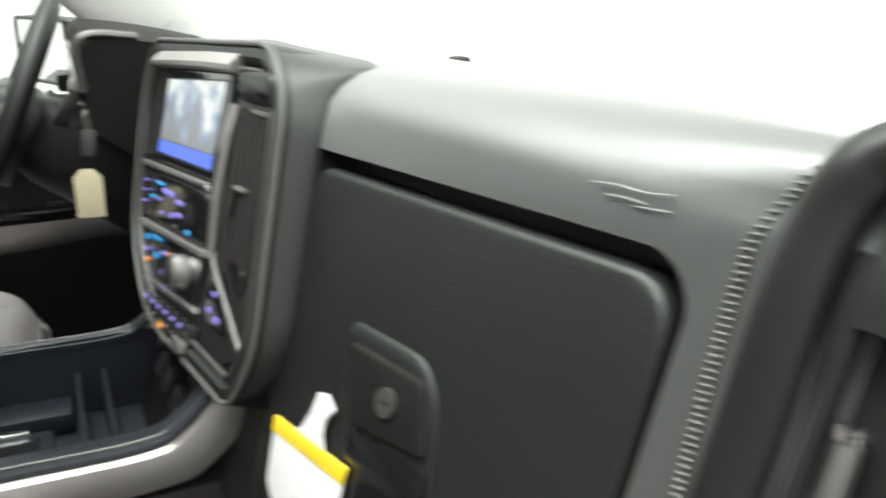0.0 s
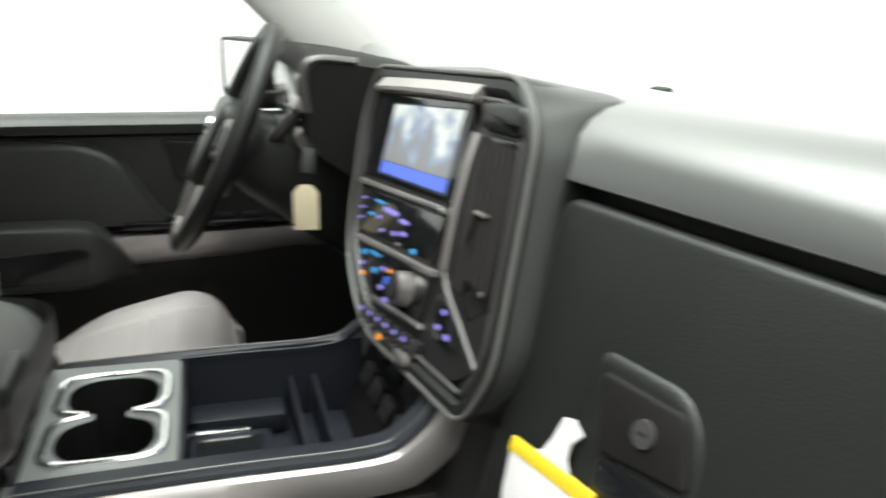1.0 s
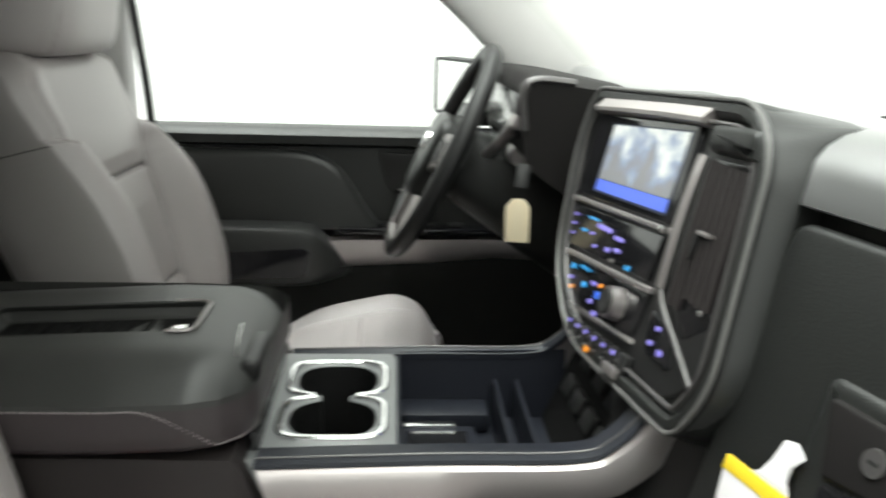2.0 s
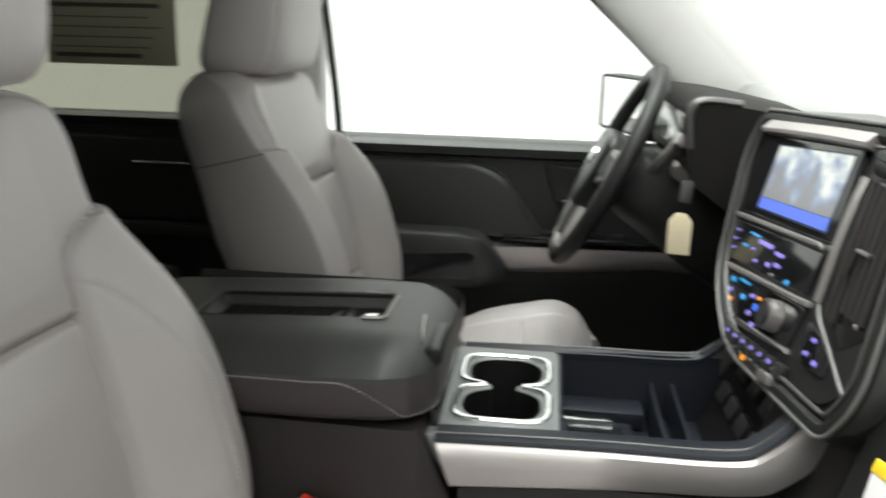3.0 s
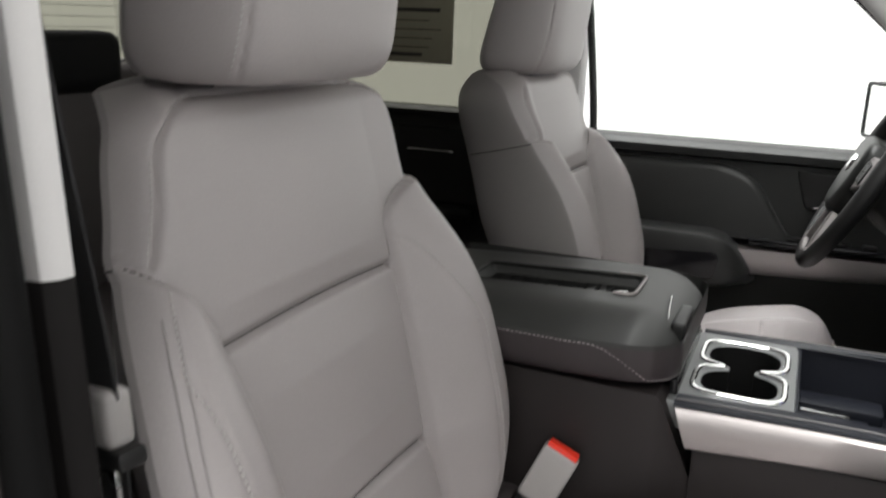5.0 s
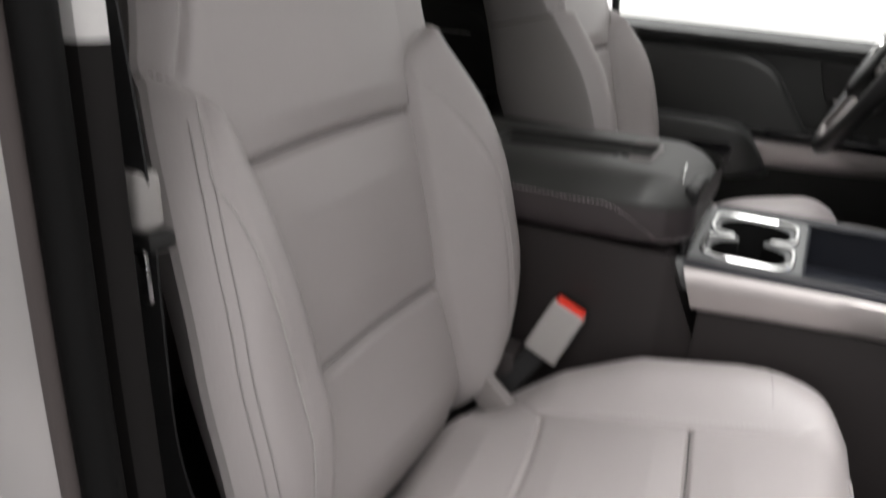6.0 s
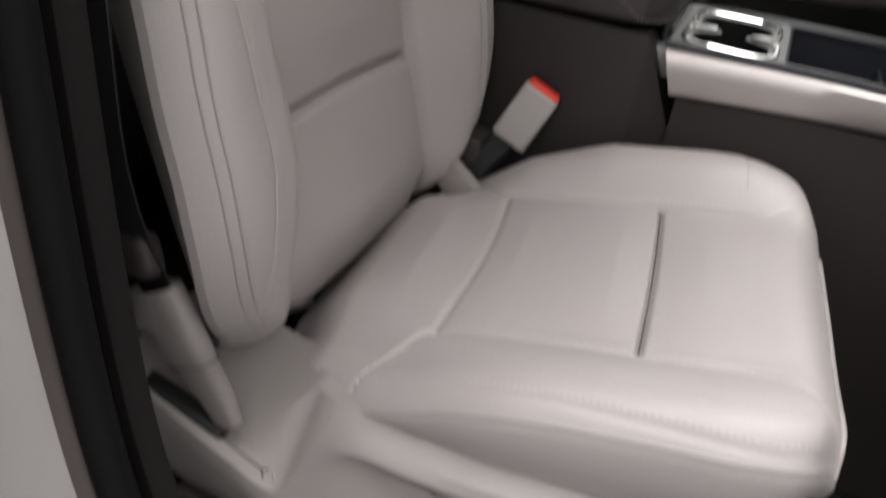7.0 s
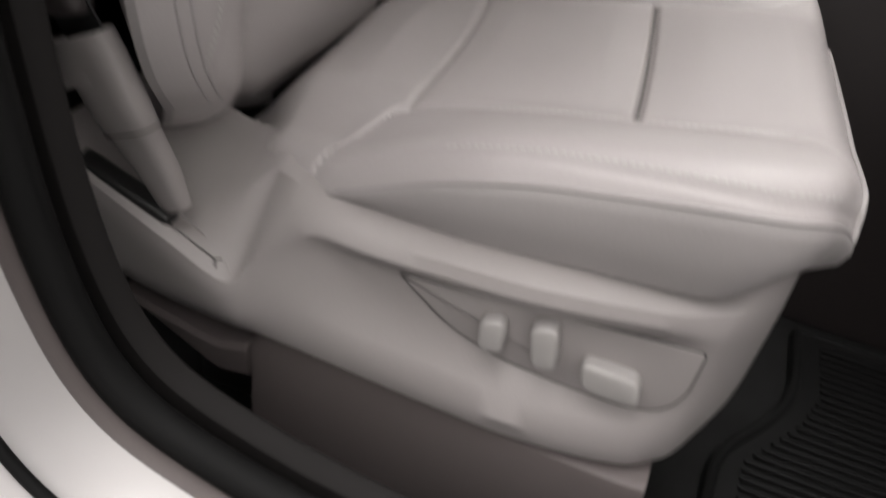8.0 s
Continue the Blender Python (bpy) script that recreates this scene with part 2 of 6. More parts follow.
def tube(path, rx, ry=None, n=12, closed=False, up=(0, 0, 1), cap=True):
    ry = ry or rx
    pts = [Vector(p) for p in path]
    rings = []
    side = None
    for i, p in enumerate(pts):
        a = pts[i - 1] if (i or closed) else p
        b = pts[(i + 1) % len(pts)] if (i < len(pts) - 1 or closed) else p
        t = (b - a).normalized()
        if side is None:
            side = t.cross(Vector(up)).normalized()
        else:
            side = (side - t * side.dot(t)).normalized()
        nor = side.cross(t)
        f = 1.0
        rings.append([p + side * (math.cos(q) * rx * f) + nor * (math.sin(q) * ry * f) for q in [2 * math.pi * j / n for j in range(n)]])
    if closed:
        rings.append(rings[0])
    return loft(rings, True, cap and not closed)


def curve(pts, n=8, closed=False):
    """A smooth line through the points."""
    pts = [Vector(p) for p in pts]
    out = []
    m = len(pts)
    for i in range(m if closed else m - 1):
        p0 = pts[(i - 1) % m] if (closed or i) else pts[0] * 2 - pts[1]
        p1, p2 = pts[i], pts[(i + 1) % m]
        p3 = pts[(i + 2) % m] if (closed or i + 2 < m) else pts[-1] * 2 - pts[-2]
        for k in range(n):
            t = k / n
            out.append(0.5 * (2 * p1 + (p2 - p0) * t + (2 * p0 - 5 * p1 + 4 * p2 - p3) * t * t + (3 * p1 - p0 - 3 * p2 + p3) * t ** 3))
    if not closed:
        out.append(pts[-1])
    return out


def rounded(pts, r, n=5):
    """A 2D outline with its corners rounded; r: one radius or one a corner."""
    out = []
    m = len(pts)
    for i in range(m):
        p = Vector(pts[i]).to_2d()
        a, b = Vector(pts[i - 1]).to_2d() - p, Vector(pts[(i + 1) % m]).to_2d() - p
        q = r[i] if isinstance(r, (list, tuple)) else r
        q = min(q, a.length * 0.48, b.length * 0.48)
        if q <= 0:
            out.append(p)
            continue
        s, e = p + a.normalized() * q, p + b.normalized() * q
        for k in range(n + 1):
            t = k / n
            out.append(s * (1 - t) ** 2 + p * (2 * t * (1 - t)) + e * t * t)
    return out


def inset(pts, d):
    """A closed outline moved inwards by d."""
    area = sum(pts[i - 1].x * pts[i].y - pts[i].x * pts[i - 1].y for i in range(len(pts)))
    s = 1 if area > 0 else -1
    out = []
    for i in range(len(pts)):
        t = (pts[(i + 1) % len(pts)] - pts[i - 1]).normalized()
        out.append(pts[i] + Vector((-t.y, t.x)) * (d * s))
    return out


def plate(outline, lo, hi, at, bev=0.003, seg=3):
    """A plate with a rounded front edge: outline in 2D, at(a, b, h) gives its place, from height lo to hi."""
    rings = [[at(p.x, p.y, lo) for p in outline]]
    for k in range(seg + 1):
        q = math.pi / 2 * k / seg
        ins = inset(outline, bev * (1 - math.cos(q)))
        rings.append([at(p.x, p.y, hi - bev + bev * math.sin(q)) for p in ins])
    return loft(rings)


def band(outer, inner, lo, hi, at, bev=0.0015):
    """A flat frame between two outlines with the same number of points."""
    rings = []
    for line, h in ((outer, lo), (outer, hi - bev), (inset(outer, bev), hi), (inset(inner, -bev), hi), (inner, hi - bev), (inner, lo)):
        rings.append([at(p.x, p.y, h) for p in line])
    rings.append(rings[0])
    return loft(rings, True, False)


def dashes(points, normals, length, gap, r, m, name, parent, label=""):
    """Stitches along a line of points on a surface."""
    pts = [Vector(p) for p in points]
    verts, faces = [], []
    total = [0.0]
    for a, b in zip(pts, pts[1:]):
        total.append(total[-1] + (b - a).length)

    def spot(s):
        for i in range(len(pts) - 1):
            if total[i + 1] >= s:
                f = (s - total[i]) / max(1e-9, total[i + 1] - total[i])
                return pts[i].lerp(pts[i + 1], f), Vector(normals[i]).lerp(Vector(normals[i + 1]), f).normalized()
        return pts[-1], Vector(normals[-1]).normalized()

    s = 0.0
    while s + length < total[-1]:
        a, b, (c, nc) = spot(s)[0], spot(s + length)[0], spot(s + length / 2)
        t = (b - a).normalized()
        side = t.cross(nc)
        k = len(verts)
        for p, h in ((a, 0.2), (c, 1.0), (b, 0.2)):
            verts += [tuple(p - side * r - nc * r), tuple(p - side * r * 0.7 + nc * r * h), tuple(p + side * r * 0.7 + nc * r * h), tuple(p + side * r - nc * r)]
        for q in (0, 4):
            for j in range(4):
                faces.append((k + q + j, k + q + (j + 1) % 4, k + q + 4 + (j + 1) % 4, k + q + 4 + j))
        faces += [(k, k + 1, k + 2, k + 3), (k + 11, k + 10, k + 9, k + 8)]
        s += length + gap
    return tagged(mk(name, verts, faces, m, parent, label), kind="stuff")


def sm(a, b, x):
    """A smooth step from 0 at a to 1 at b."""
    t = np.clip((x - a) / (b - a), 0, 1)
    return t * t * (3 - 2 * t)


# ---- the setting: showroom floor and the truck's cab ----
bm = bmesh.new()
bmesh.ops.create_grid(bm, x_segments=8, y_segments=8, size=60)
bmesh.ops.translate(bm, vec=(0, 0, -0.62), verts=bm.verts)
# floor out of view; its dark tone keeps bounced light off the dash
SHOW_FLOOR = mat("unseen_dark_floor", (0.06, 0.06, 0.059), 0.4, vary=0.03, fine=60, coarse=0.8, bump=0.05)
tagged(part("ground", bm, SHOW_FLOOR), "unseen floor under the truck, kept dark to limit bounce light", "floor", kind="structure")

tagged(part("floor", hexa((-0.78, -1.5, -0.05), (0.74, 0.46, 0.0), 0.004), CARPET), "black carpeted cab floor of the truck", "floor", kind="structure")
tagged(part("wall_front", hexa((-0.78, 0.46, -0.05), (0.78, 0.50, 0.68), 0.004), CARPET), "black carpeted firewall in front of the footwells", "firewall", kind="structure")

# toe board that slopes up to the firewall
v, f = loft([[(x, 0.25, 0.0), (x, 0.455, 0.0), (x, 0.455, 0.28)] for x in (-0.77, 0.73)])
tagged(mk("floor_toe_board", v, f, CARPET), "black carpeted sloping toe board of the footwell", "floor", kind="structure")

# added backdrops that glow: blank white outside the windows, and light into the cab
for lo, hi, m in (((-6.0, -7, -0.62), (-5.9, 7, 4), GLOW_SIDE), ((-5.89, 6.9, -0.62), (7, 7, 4), GLOW_AHEAD), ((-5.89, -7, -0.62), (1.0, -6.9, 4), GLOW_BEHIND)):
    tagged(part("backdrop", hexa(lo, hi, 0), m), "glowing white backdrop beyond the windows", "backdrop", kind="structure")

# rear wall with its window opening
rear = thing("wall_rear", "dark trimmed rear wall of the cab with a window", "wall", "structure")
part("lower_panel", hexa((-0.80, -1.54, -0.05), (0.80, -1.5, 0.74), 0.004), HARD, rear)
part("side_panel", hexa((-0.80, -1.54, 0.7405), (-0.62, -1.5, 1.2), 0.004), PILLAR, rear)
part("side_panel", hexa((0.62, -1.54, 0.7405), (0.80, -1.5, 1.2), 0.004), PILLAR, rear)
part("header", hexa((-0.6195, -1.54, 1.08), (0.6195, -1.5, 1.2), 0.004), PILLAR, rear)
w = thing("window_rear", "tinted rear window with fine heating lines", "window", "structure")
g = part("pane", hexa((-0.6195, -1.523, 0.741), (0.6195, -1.518, 1.079), 0), TINTED, w)
g.visible_shadow = False
for i in range(15):
    part("heating_line", hexa((-0.60, -1.517, 0.762 + i * 0.0205), (0.60, -1.5165, 0.7631 + i * 0.0205), 0), INK, w)

tagged(part("ceiling", hexa((-0.68, -1.52, 1.2005), (0.68, -0.30, 1.235), 0.01), HEADLINER), "light grey cloth headliner of the cab", "headliner", kind="structure")


# windscreen, a bowed sheet of glass
def screen(u, t, d=0.0):
    base = Vector((0.74 * u, 0.475 - 0.27 * u * u, 0.685))
    top = Vector((0.64 * u, -0.27 - 0.06 * u * u, 1.2))
    return base.lerp(top, t) + Vector((0, 0.6 * d, 0.8 * d))


rings = [[screen(-1 + 2 * i / 24, j / 8) for i in range(25)] + [screen(1 - 2 * i / 24, j / 8, 0.005) for i in range(25)] for j in range(9)]
v, f = loft(rings)
g = tagged(mk("window_windscreen", v, f, CLEAR), "large raked clear windscreen above the dashboard", "windscreen", kind="structure")
g.visible_shadow = False


def pillar_a(s):
    p = thing("trim_pillar", "light grey plastic cover of the windscreen pillar", "pillar trim", "structure", "windscreen pillars")
    o = 0.0 if s < 0 else 0.072
    line = curve([(s * 0.735 + o, 0.225, 0.605), (s * 0.715 + o, 0.112, 0.718), (s * 0.70 + o, -0.010, 0.838), (s * 0.675 + o, -0.175, 1.0), (s * 0.645 + o * 0.5, -0.36, 1.185)], 8)
    if s < 0:
        line = [q + Vector((0.0, 0.0175, 0.0210)) for q in line]
    v, f = tube(line, 0.074 if s < 0 else 0.020, 0.022 if s < 0 else 0.03, 24, up=(s, 0.0, 0.0))
    mk("cover", v, f, PILLAR, p)
    # dark triangle at the corner of the door glass
    if s > 0:
        return
    pts = [(0.02, 0.615), (0.24, 0.615), (-0.045, 0.90), (-0.075, 0.90), (0.02, 0.765)]
    v, f = loft([[(s * x, a, b) for a, b in pts] for x in (0.742, 0.762)])
    mk("corner_panel", v, f, HARD, p, "dark corner panel")


pillar_a(-1)
pillar_a(1)
for s in (-1, 1):
    tagged(part("trim_roof_rail", hexa((s * 0.66, -1.5, 1.12), (s * 0.76, -0.32, 1.1995), 0.012), HEADLINER), "light grey roof rail above the door opening", "roof rail", kind="structure")


# ---- driver's doors, seen from inside ----
door = thing("door_1", "closed front door with charcoal panel, armrest and silver strip", "door", "structure")
bx = lambda y0, y1, z0, z1, x0, x1, r=0.006: hexa((x0, y0, z0), (x1, y1, z1), r)
part("lower_panel", bx(-0.635, 0.47, -0.05, 0.59, -0.80, -0.745), DASH, door)
v, f = loft([[(-0.80, y, 0.5905), (-0.742, y, 0.5905), (-0.722, y, 0.597), (-0.722, y, 0.612), (-0.735, y, 0.622), (-0.775, y, 0.624), (-0.80, y, 0.624)] for y in (-0.635, -0.4, -0.1, 0.10)])
mk("belt_rail", v, f, DASH, door, "soft charcoal window rail")
# padded insert above the armrest
v, f = plate(rounded([(-0.62, 0.585), (-0.330, 0.583), (-0.272, 0.560), (-0.213, 0.470), (-0.178, 0.425), (-0.62, 0.425)], [0.02, 0.05, 0.05, 0.04, 0.02, 0.01], 6), -0.75, -0.722, lambda a, b, h: (h, a, b), 0.014, 4)
mk("insert", v, f, SOFT, door, "padded charcoal insert")
# armrest
rings = []
for y, zt, zb, x in ((-0.66, 0.452, 0.36, -0.668), (-0.42, 0.452, 0.36, -0.668), (-0.345, 0.451, 0.360, -0.669), (-0.318, 0.446, 0.362, -0.672), (-0.298, 0.432, 0.365, -0.677), (-0.280, 0.410, 0.368, -0.688), (-0.262, 0.385, 0.370, -0.706), (-0.250, 0.374, 0.371, -0.730)):
    zb -= 0.020
    rings.append([(-0.748, y, zb - 0.01), (x - 0.014, y, zb), (x - 0.004, y, zb + 0.008), (x, y, zb + 0.02), (x, y, zt - 0.010), (x - 0.002, y, zt - 0.004), (x - 0.008, y, zt - 0.001), (x - 0.02, y, zt), (-0.748, y, zt + 0.004)])
v, f = loft(rings)
mk("armrest", v, f, SOFT, door, "padded charcoal armrest", smooth=30)
# flat plate, coloured black for the shade inside the pull pocket
v, f = plate(rounded([(-0.60, 0.398), (-0.328, 0.4165), (-0.318, 0.405), (-0.325, 0.362), (-0.60, 0.350)], 0.010, 4), -0.674, -0.6672, lambda a, b, h: (h, a, b), 0.0015)
mk("pocket", v, f, GLOSS, door, "black plate for the shaded pull pocket")
v, f = loft([[(-0.748, y, z0 - 0.004), (-0.715, y, z0), (-0.709, y, z0 + 0.01), (-0.712, y, z1 - 0.004), (-0.722, y, z1), (-0.748, y, z1 + 0.002)] for y, z0, z1 in ((-0.288, 0.412, 0.4225), (-0.258, 0.370, 0.425), (-0.10, 0.378, 0.428), (0.02, 0.390, 0.430), (0.13, 0.385, 0.42))])
mk("silver_strip", v, f, SILVER, door, "brushed silver trim strip")
part("switch_panel", bx(-0.27, 0.05, 0.4335, 0.445, -0.752, -0.705, 0.003), GLOSS, door, "gloss black window switches")
for i in range(4):
    part("window_switch", bx(-0.20 + i * 0.045, -0.175 + i * 0.045, 0.4455, 0.4515, -0.742, -0.722, 0.002), HARD, door)
v, f = plate(rounded([(-0.20, 0.585), (-0.06, 0.572), (-0.04, 0.50), (-0.175, 0.505)], 0.015, 4), -0.75, -0.7405, lambda a, b, h: (h, a, b), 0.003)
mk("handle_recess", v, f, HARD, door, "dark handle recess")
v, f = tube(curve([(-0.738, -0.165, 0.512), (-0.722, -0.158, 0.516), (-0.716, -0.12, 0.520), (-0.722, -0.08, 0.522)], 5), 0.006, 0.004, 10)
mk("door_handle", v, f, CHROME, door, "chrome lever")
v, f = tube(curve([(-0.748, -0.605, 0.60), (-0.748, -0.615, 0.72), (-0.745, -0.64, 0.93), (-0.72, -0.665, 1.13)], 6), 0.009, 0.008, 10)
mk("frame_post", v, f, HARD, door)
v, f = tube(curve([(-0.748, 0.02, 0.765), (-0.74, -0.075, 0.85), (-0.715, -0.22, 0.98), (-0.69, -0.38, 1.13)], 6), 0.011, 0.010, 10)
mk("frame_slope", v, f, HARD, door)
pts = [(-0.60, 0.615), (0.03, 0.615), (0.03, 0.76), (-0.20, 0.955), (-0.40, 1.13), (-0.655, 1.13)]
v, f = loft([[(x - (0.045 if z > 0.9 else 0) * -1 * (z - 0.9) / 0.23, a, z) for a, z in pts] for x in (-0.757, -0.753)])
g = mk("pane", v, f, CLEAR, door, "clear door glass")
g.visible_shadow = False
v, f = tube([(-0.742, -0.565, 0.622), (-0.742, -0.565, 0.640)], 0.0035, None, 8)
mk("lock_pin", v, f, HARD, door)

tagged(part("trim_door_pillar", hexa((-0.80, -0.735, 0.05), (-0.735, -0.6405, 1.13), 0.012), PILLAR), "light grey plastic cover of the door pillar", "pillar trim", kind="structure")
tagged(part("trim_door_pillar", hexa((-0.734, -0.73, 0.05), (-0.724, -0.645, 0.66), 0.004), HARD), "dark lower cover of the door pillar", "pillar trim", kind="structure")

rdoor = thing("door_2", "closed rear door with black panel and tinted glass", "door", "structure")
part("lower_panel", bx(-1.40, -0.74, -0.05, 0.63, -0.80, -0.745), HARD, rdoor)
v, f = loft([[(-0.80, y, 0.6305), (-0.732, y, 0.6305), (-0.728, y, 0.644), (-0.745, y, 0.650), (-0.80, y, 0.650)] for y in (-1.40, -1.0, -0.74)])
mk("belt_rail", v, f, HARD, rdoor)
v, f = plate(rounded([(-1.36, 0.61), (-0.90, 0.605), (-0.84, 0.50), (-0.80, 0.43), (-1.36, 0.43)], 0.03, 5), -0.75, -0.732, lambda a, b, h: (h, a, b), 0.008)
mk("insert", v, f, HARD, rdoor)
v, f = tube(curve([(-0.73, -1.03, 0.552), (-0.722, -1.02, 0.555), (-0.722, -0.93, 0.555), (-0.73, -0.92, 0.552)], 5), 0.005, 0.0035, 8)
mk("door_handle", v, f, STEEL, rdoor, "metal lever")
part("armrest", bx(-1.36, -0.86, 0.405, 0.43, -0.745, -0.705, 0.01), HARD, rdoor)
g = part("pane", hexa((-0.757, -1.34, 0.645), (-0.753, -0.745, 1.13), 0), TINTED, rdoor, "tinted rear door glass")
g.visible_shadow = False
part("frame_post", hexa((-0.76, -1.40, 0.6505), (-0.74, -1.3405, 1.13), 0.004), HARD, rdoor)
tagged(part("wall_quarter", hexa((-0.80, -1.54, -0.05), (-0.74, -1.405, 1.2), 0.006), HARD), "dark quarter panel beside the rear window", "wall", kind="structure")

# ---- open door side: painted body edge, seals and sill ----
edge = curve([(0, -0.535, 1.13), (0, -0.520, 0.90), (0, -0.508, 0.715), (0, -0.496, 0.53), (0, -0.480, 0.38), (0, -0.458, 0.275), (0, -0.422, 0.208), (0, -0.357, 0.177), (0, -0.24, 0.160), (0, 0.0, 0.152), (0, 0.40, 0.150)], 6)


def sweep(profile, line=None, closed=False):
    """A profile of (x, way outwards from the opening) carried along the edge of the door opening."""
    line = line or edge
    rings = []
    for i, p in enumerate(line):
        t = (line[min(i + 1, len(line) - 1)] - line[max(i - 1, 0)]).normalized()
        out = Vector((0, t.z, -t.y))
        rings.append([(x, p.y + out.y * d, p.z + out.z * d) for x, d in profile])
    return loft(rings, True, True)


body = thing("door_surround", "silver-white painted body edge of the open doorway", "door frame", "structure")
v, f = sweep([(0.80, 0.0), (0.835, 0.0), (0.858, 0.004), (0.872, 0.014), (0.880, 0.03), (0.884, 0.10), (0.884, 0.22), (0.86, 0.22), (0.80, 0.20), (0.795, 0.02)])
mk("painted_frame", v, f, PAINT, body, "silver-white painted frame")
# brown-grey here stands for the body paint in shade on this inner face
v, f = sweep([(0.7935, 0.002), (0.7985, 0.003), (0.7985, 0.05), (0.76, 0.05), (0.76, 0.006)])
mk("flange", v, f, RAIL, body)
for x, d, r in ((0.779, -0.006, 0.011), (0.846, -0.002, 0.0035)):
    v, f = sweep([(x + r * math.cos(q), d + r * math.sin(q)) for q in [2 * math.pi * k / 12 for k in range(12)]])
    mk("rubber_seal", v, f, RUBBER, body, "black rubber door seal")
cover = [(0.759, -0.008), (0.753, -0.014), (0.746, -0.015), (0.740, -0.008), (0.737, 0.02), (0.735, 0.16), (0.759, 0.16)]
joint = min(range(len(edge)), key=lambda i: abs(edge[i].z - 0.730))
v, f = sweep(cover, edge[joint:])
mk("inner_cover", v, f, JAMB, body, "black inner cover")
v, f = sweep(cover, edge[:joint + 1])
mk("upper_cover", v, f, PILLAR, body, "light grey upper cover of the belt pillar")

tagged(part("wall_side", hexa((0.762, -1.54, -0.05), (0.80, -0.72, 1.13), 0.006), HARD), "dark rear side of the cab behind the doorway", "wall", kind="structure")
tagged(part("trim_sill", hexa((0.66, -0.52, -0.02), (0.758, 0.42, 0.045), 0.02), JAMB), "black plastic sill cover beside the carpet", "sill", kind="structure")


# ---- front seats ----
SEAT_X = 0.430
BACK_L = 0.530
BACK_0 = -0.035


def grooves(d, depth, width):
    return -depth * np.exp(-(d / width) ** 2)


def split(name, grid, region, names, m, parent):
    """Makes one mesh for each region of a grid of points."""
    n, k = grid.shape[:2]
    flat = grid.reshape(-1, 3)
    for r, (label, mm) in names.items():
        faces = [(i * k + j, i * k + j + 1, (i + 1) * k + j + 1, (i + 1) * k + j) for i, j in zip(*np.where(region == r))]
        if not faces:
            continue
        used = sorted({q for f in faces for q in f})
        at = {q: i for i, q in enumerate(used)}
        mk(label, [tuple(flat[q]) for q in used], [tuple(at[q] for q in f) for f in faces], mm, parent)


BACK_V = [BACK_0, -0.026, -0.005, 0.03, 0.08, 0.16, 0.25, 0.33, 0.385, 0.405, 0.42, 0.45, 0.48, 0.499, 0.514, 0.522, BACK_L]
BACK_IN = [0.09, 0.140, 0.182, 0.214, 0.239, 0.254, 0.253, 0.243, 0.229, 0.225, 0.226, 0.230, 0.226, 0.213, 0.190, 0.162, 0.130]
BACK_OUT = [0.11, 0.156, 0.196, 0.226, 0.246, 0.256, 0.252, 0.234, 0.200, 0.187, 0.178, 0.170, 0.162, 0.152, 0.137, 0.122, 0.106]


def back_hw(v, a):
    """Half the width of the backrest at the height v; a > 0 is the door side."""
    v = np.asarray(v, float)
    near = 0.048 * np.clip((BACK_L - v) / 0.14, 0, 1) * np.clip((v - BACK_0) / 0.05, 0, 1)
    soft = lambda row: sum(np.interp(v + d * near, BACK_V, row) for d in np.linspace(-1, 1, 11)) / 11
    return np.where(np.asarray(a) > 0, soft(BACK_OUT), soft(BACK_IN))


def back_ai(v, a):
    low = np.interp(v, [0, 0.144, 0.328, 0.345], [0.142, 0.126, 0.136, 0.138])
    up = 0.138 + (back_hw(v, a) - 0.138) * np.clip((v - 0.345) / 0.065, 0, 1) ** np.where(np.asarray(a) > 0, 1.4, 4.0)
    return np.where(v < 0.345, low, up)


def back_border(a, v):
    """How far a point lies inside the seam of the top border."""
    d1, d2, r = back_hw(v, a) - np.abs(a) - 0.019, (BACK_L - v) * 1.1 - 0.019, 0.045
    return np.where((d1 < r) & (d2 < r), r - np.hypot(r - np.minimum(d1, r), r - np.minimum(d2, r)), np.minimum(d1, d2))


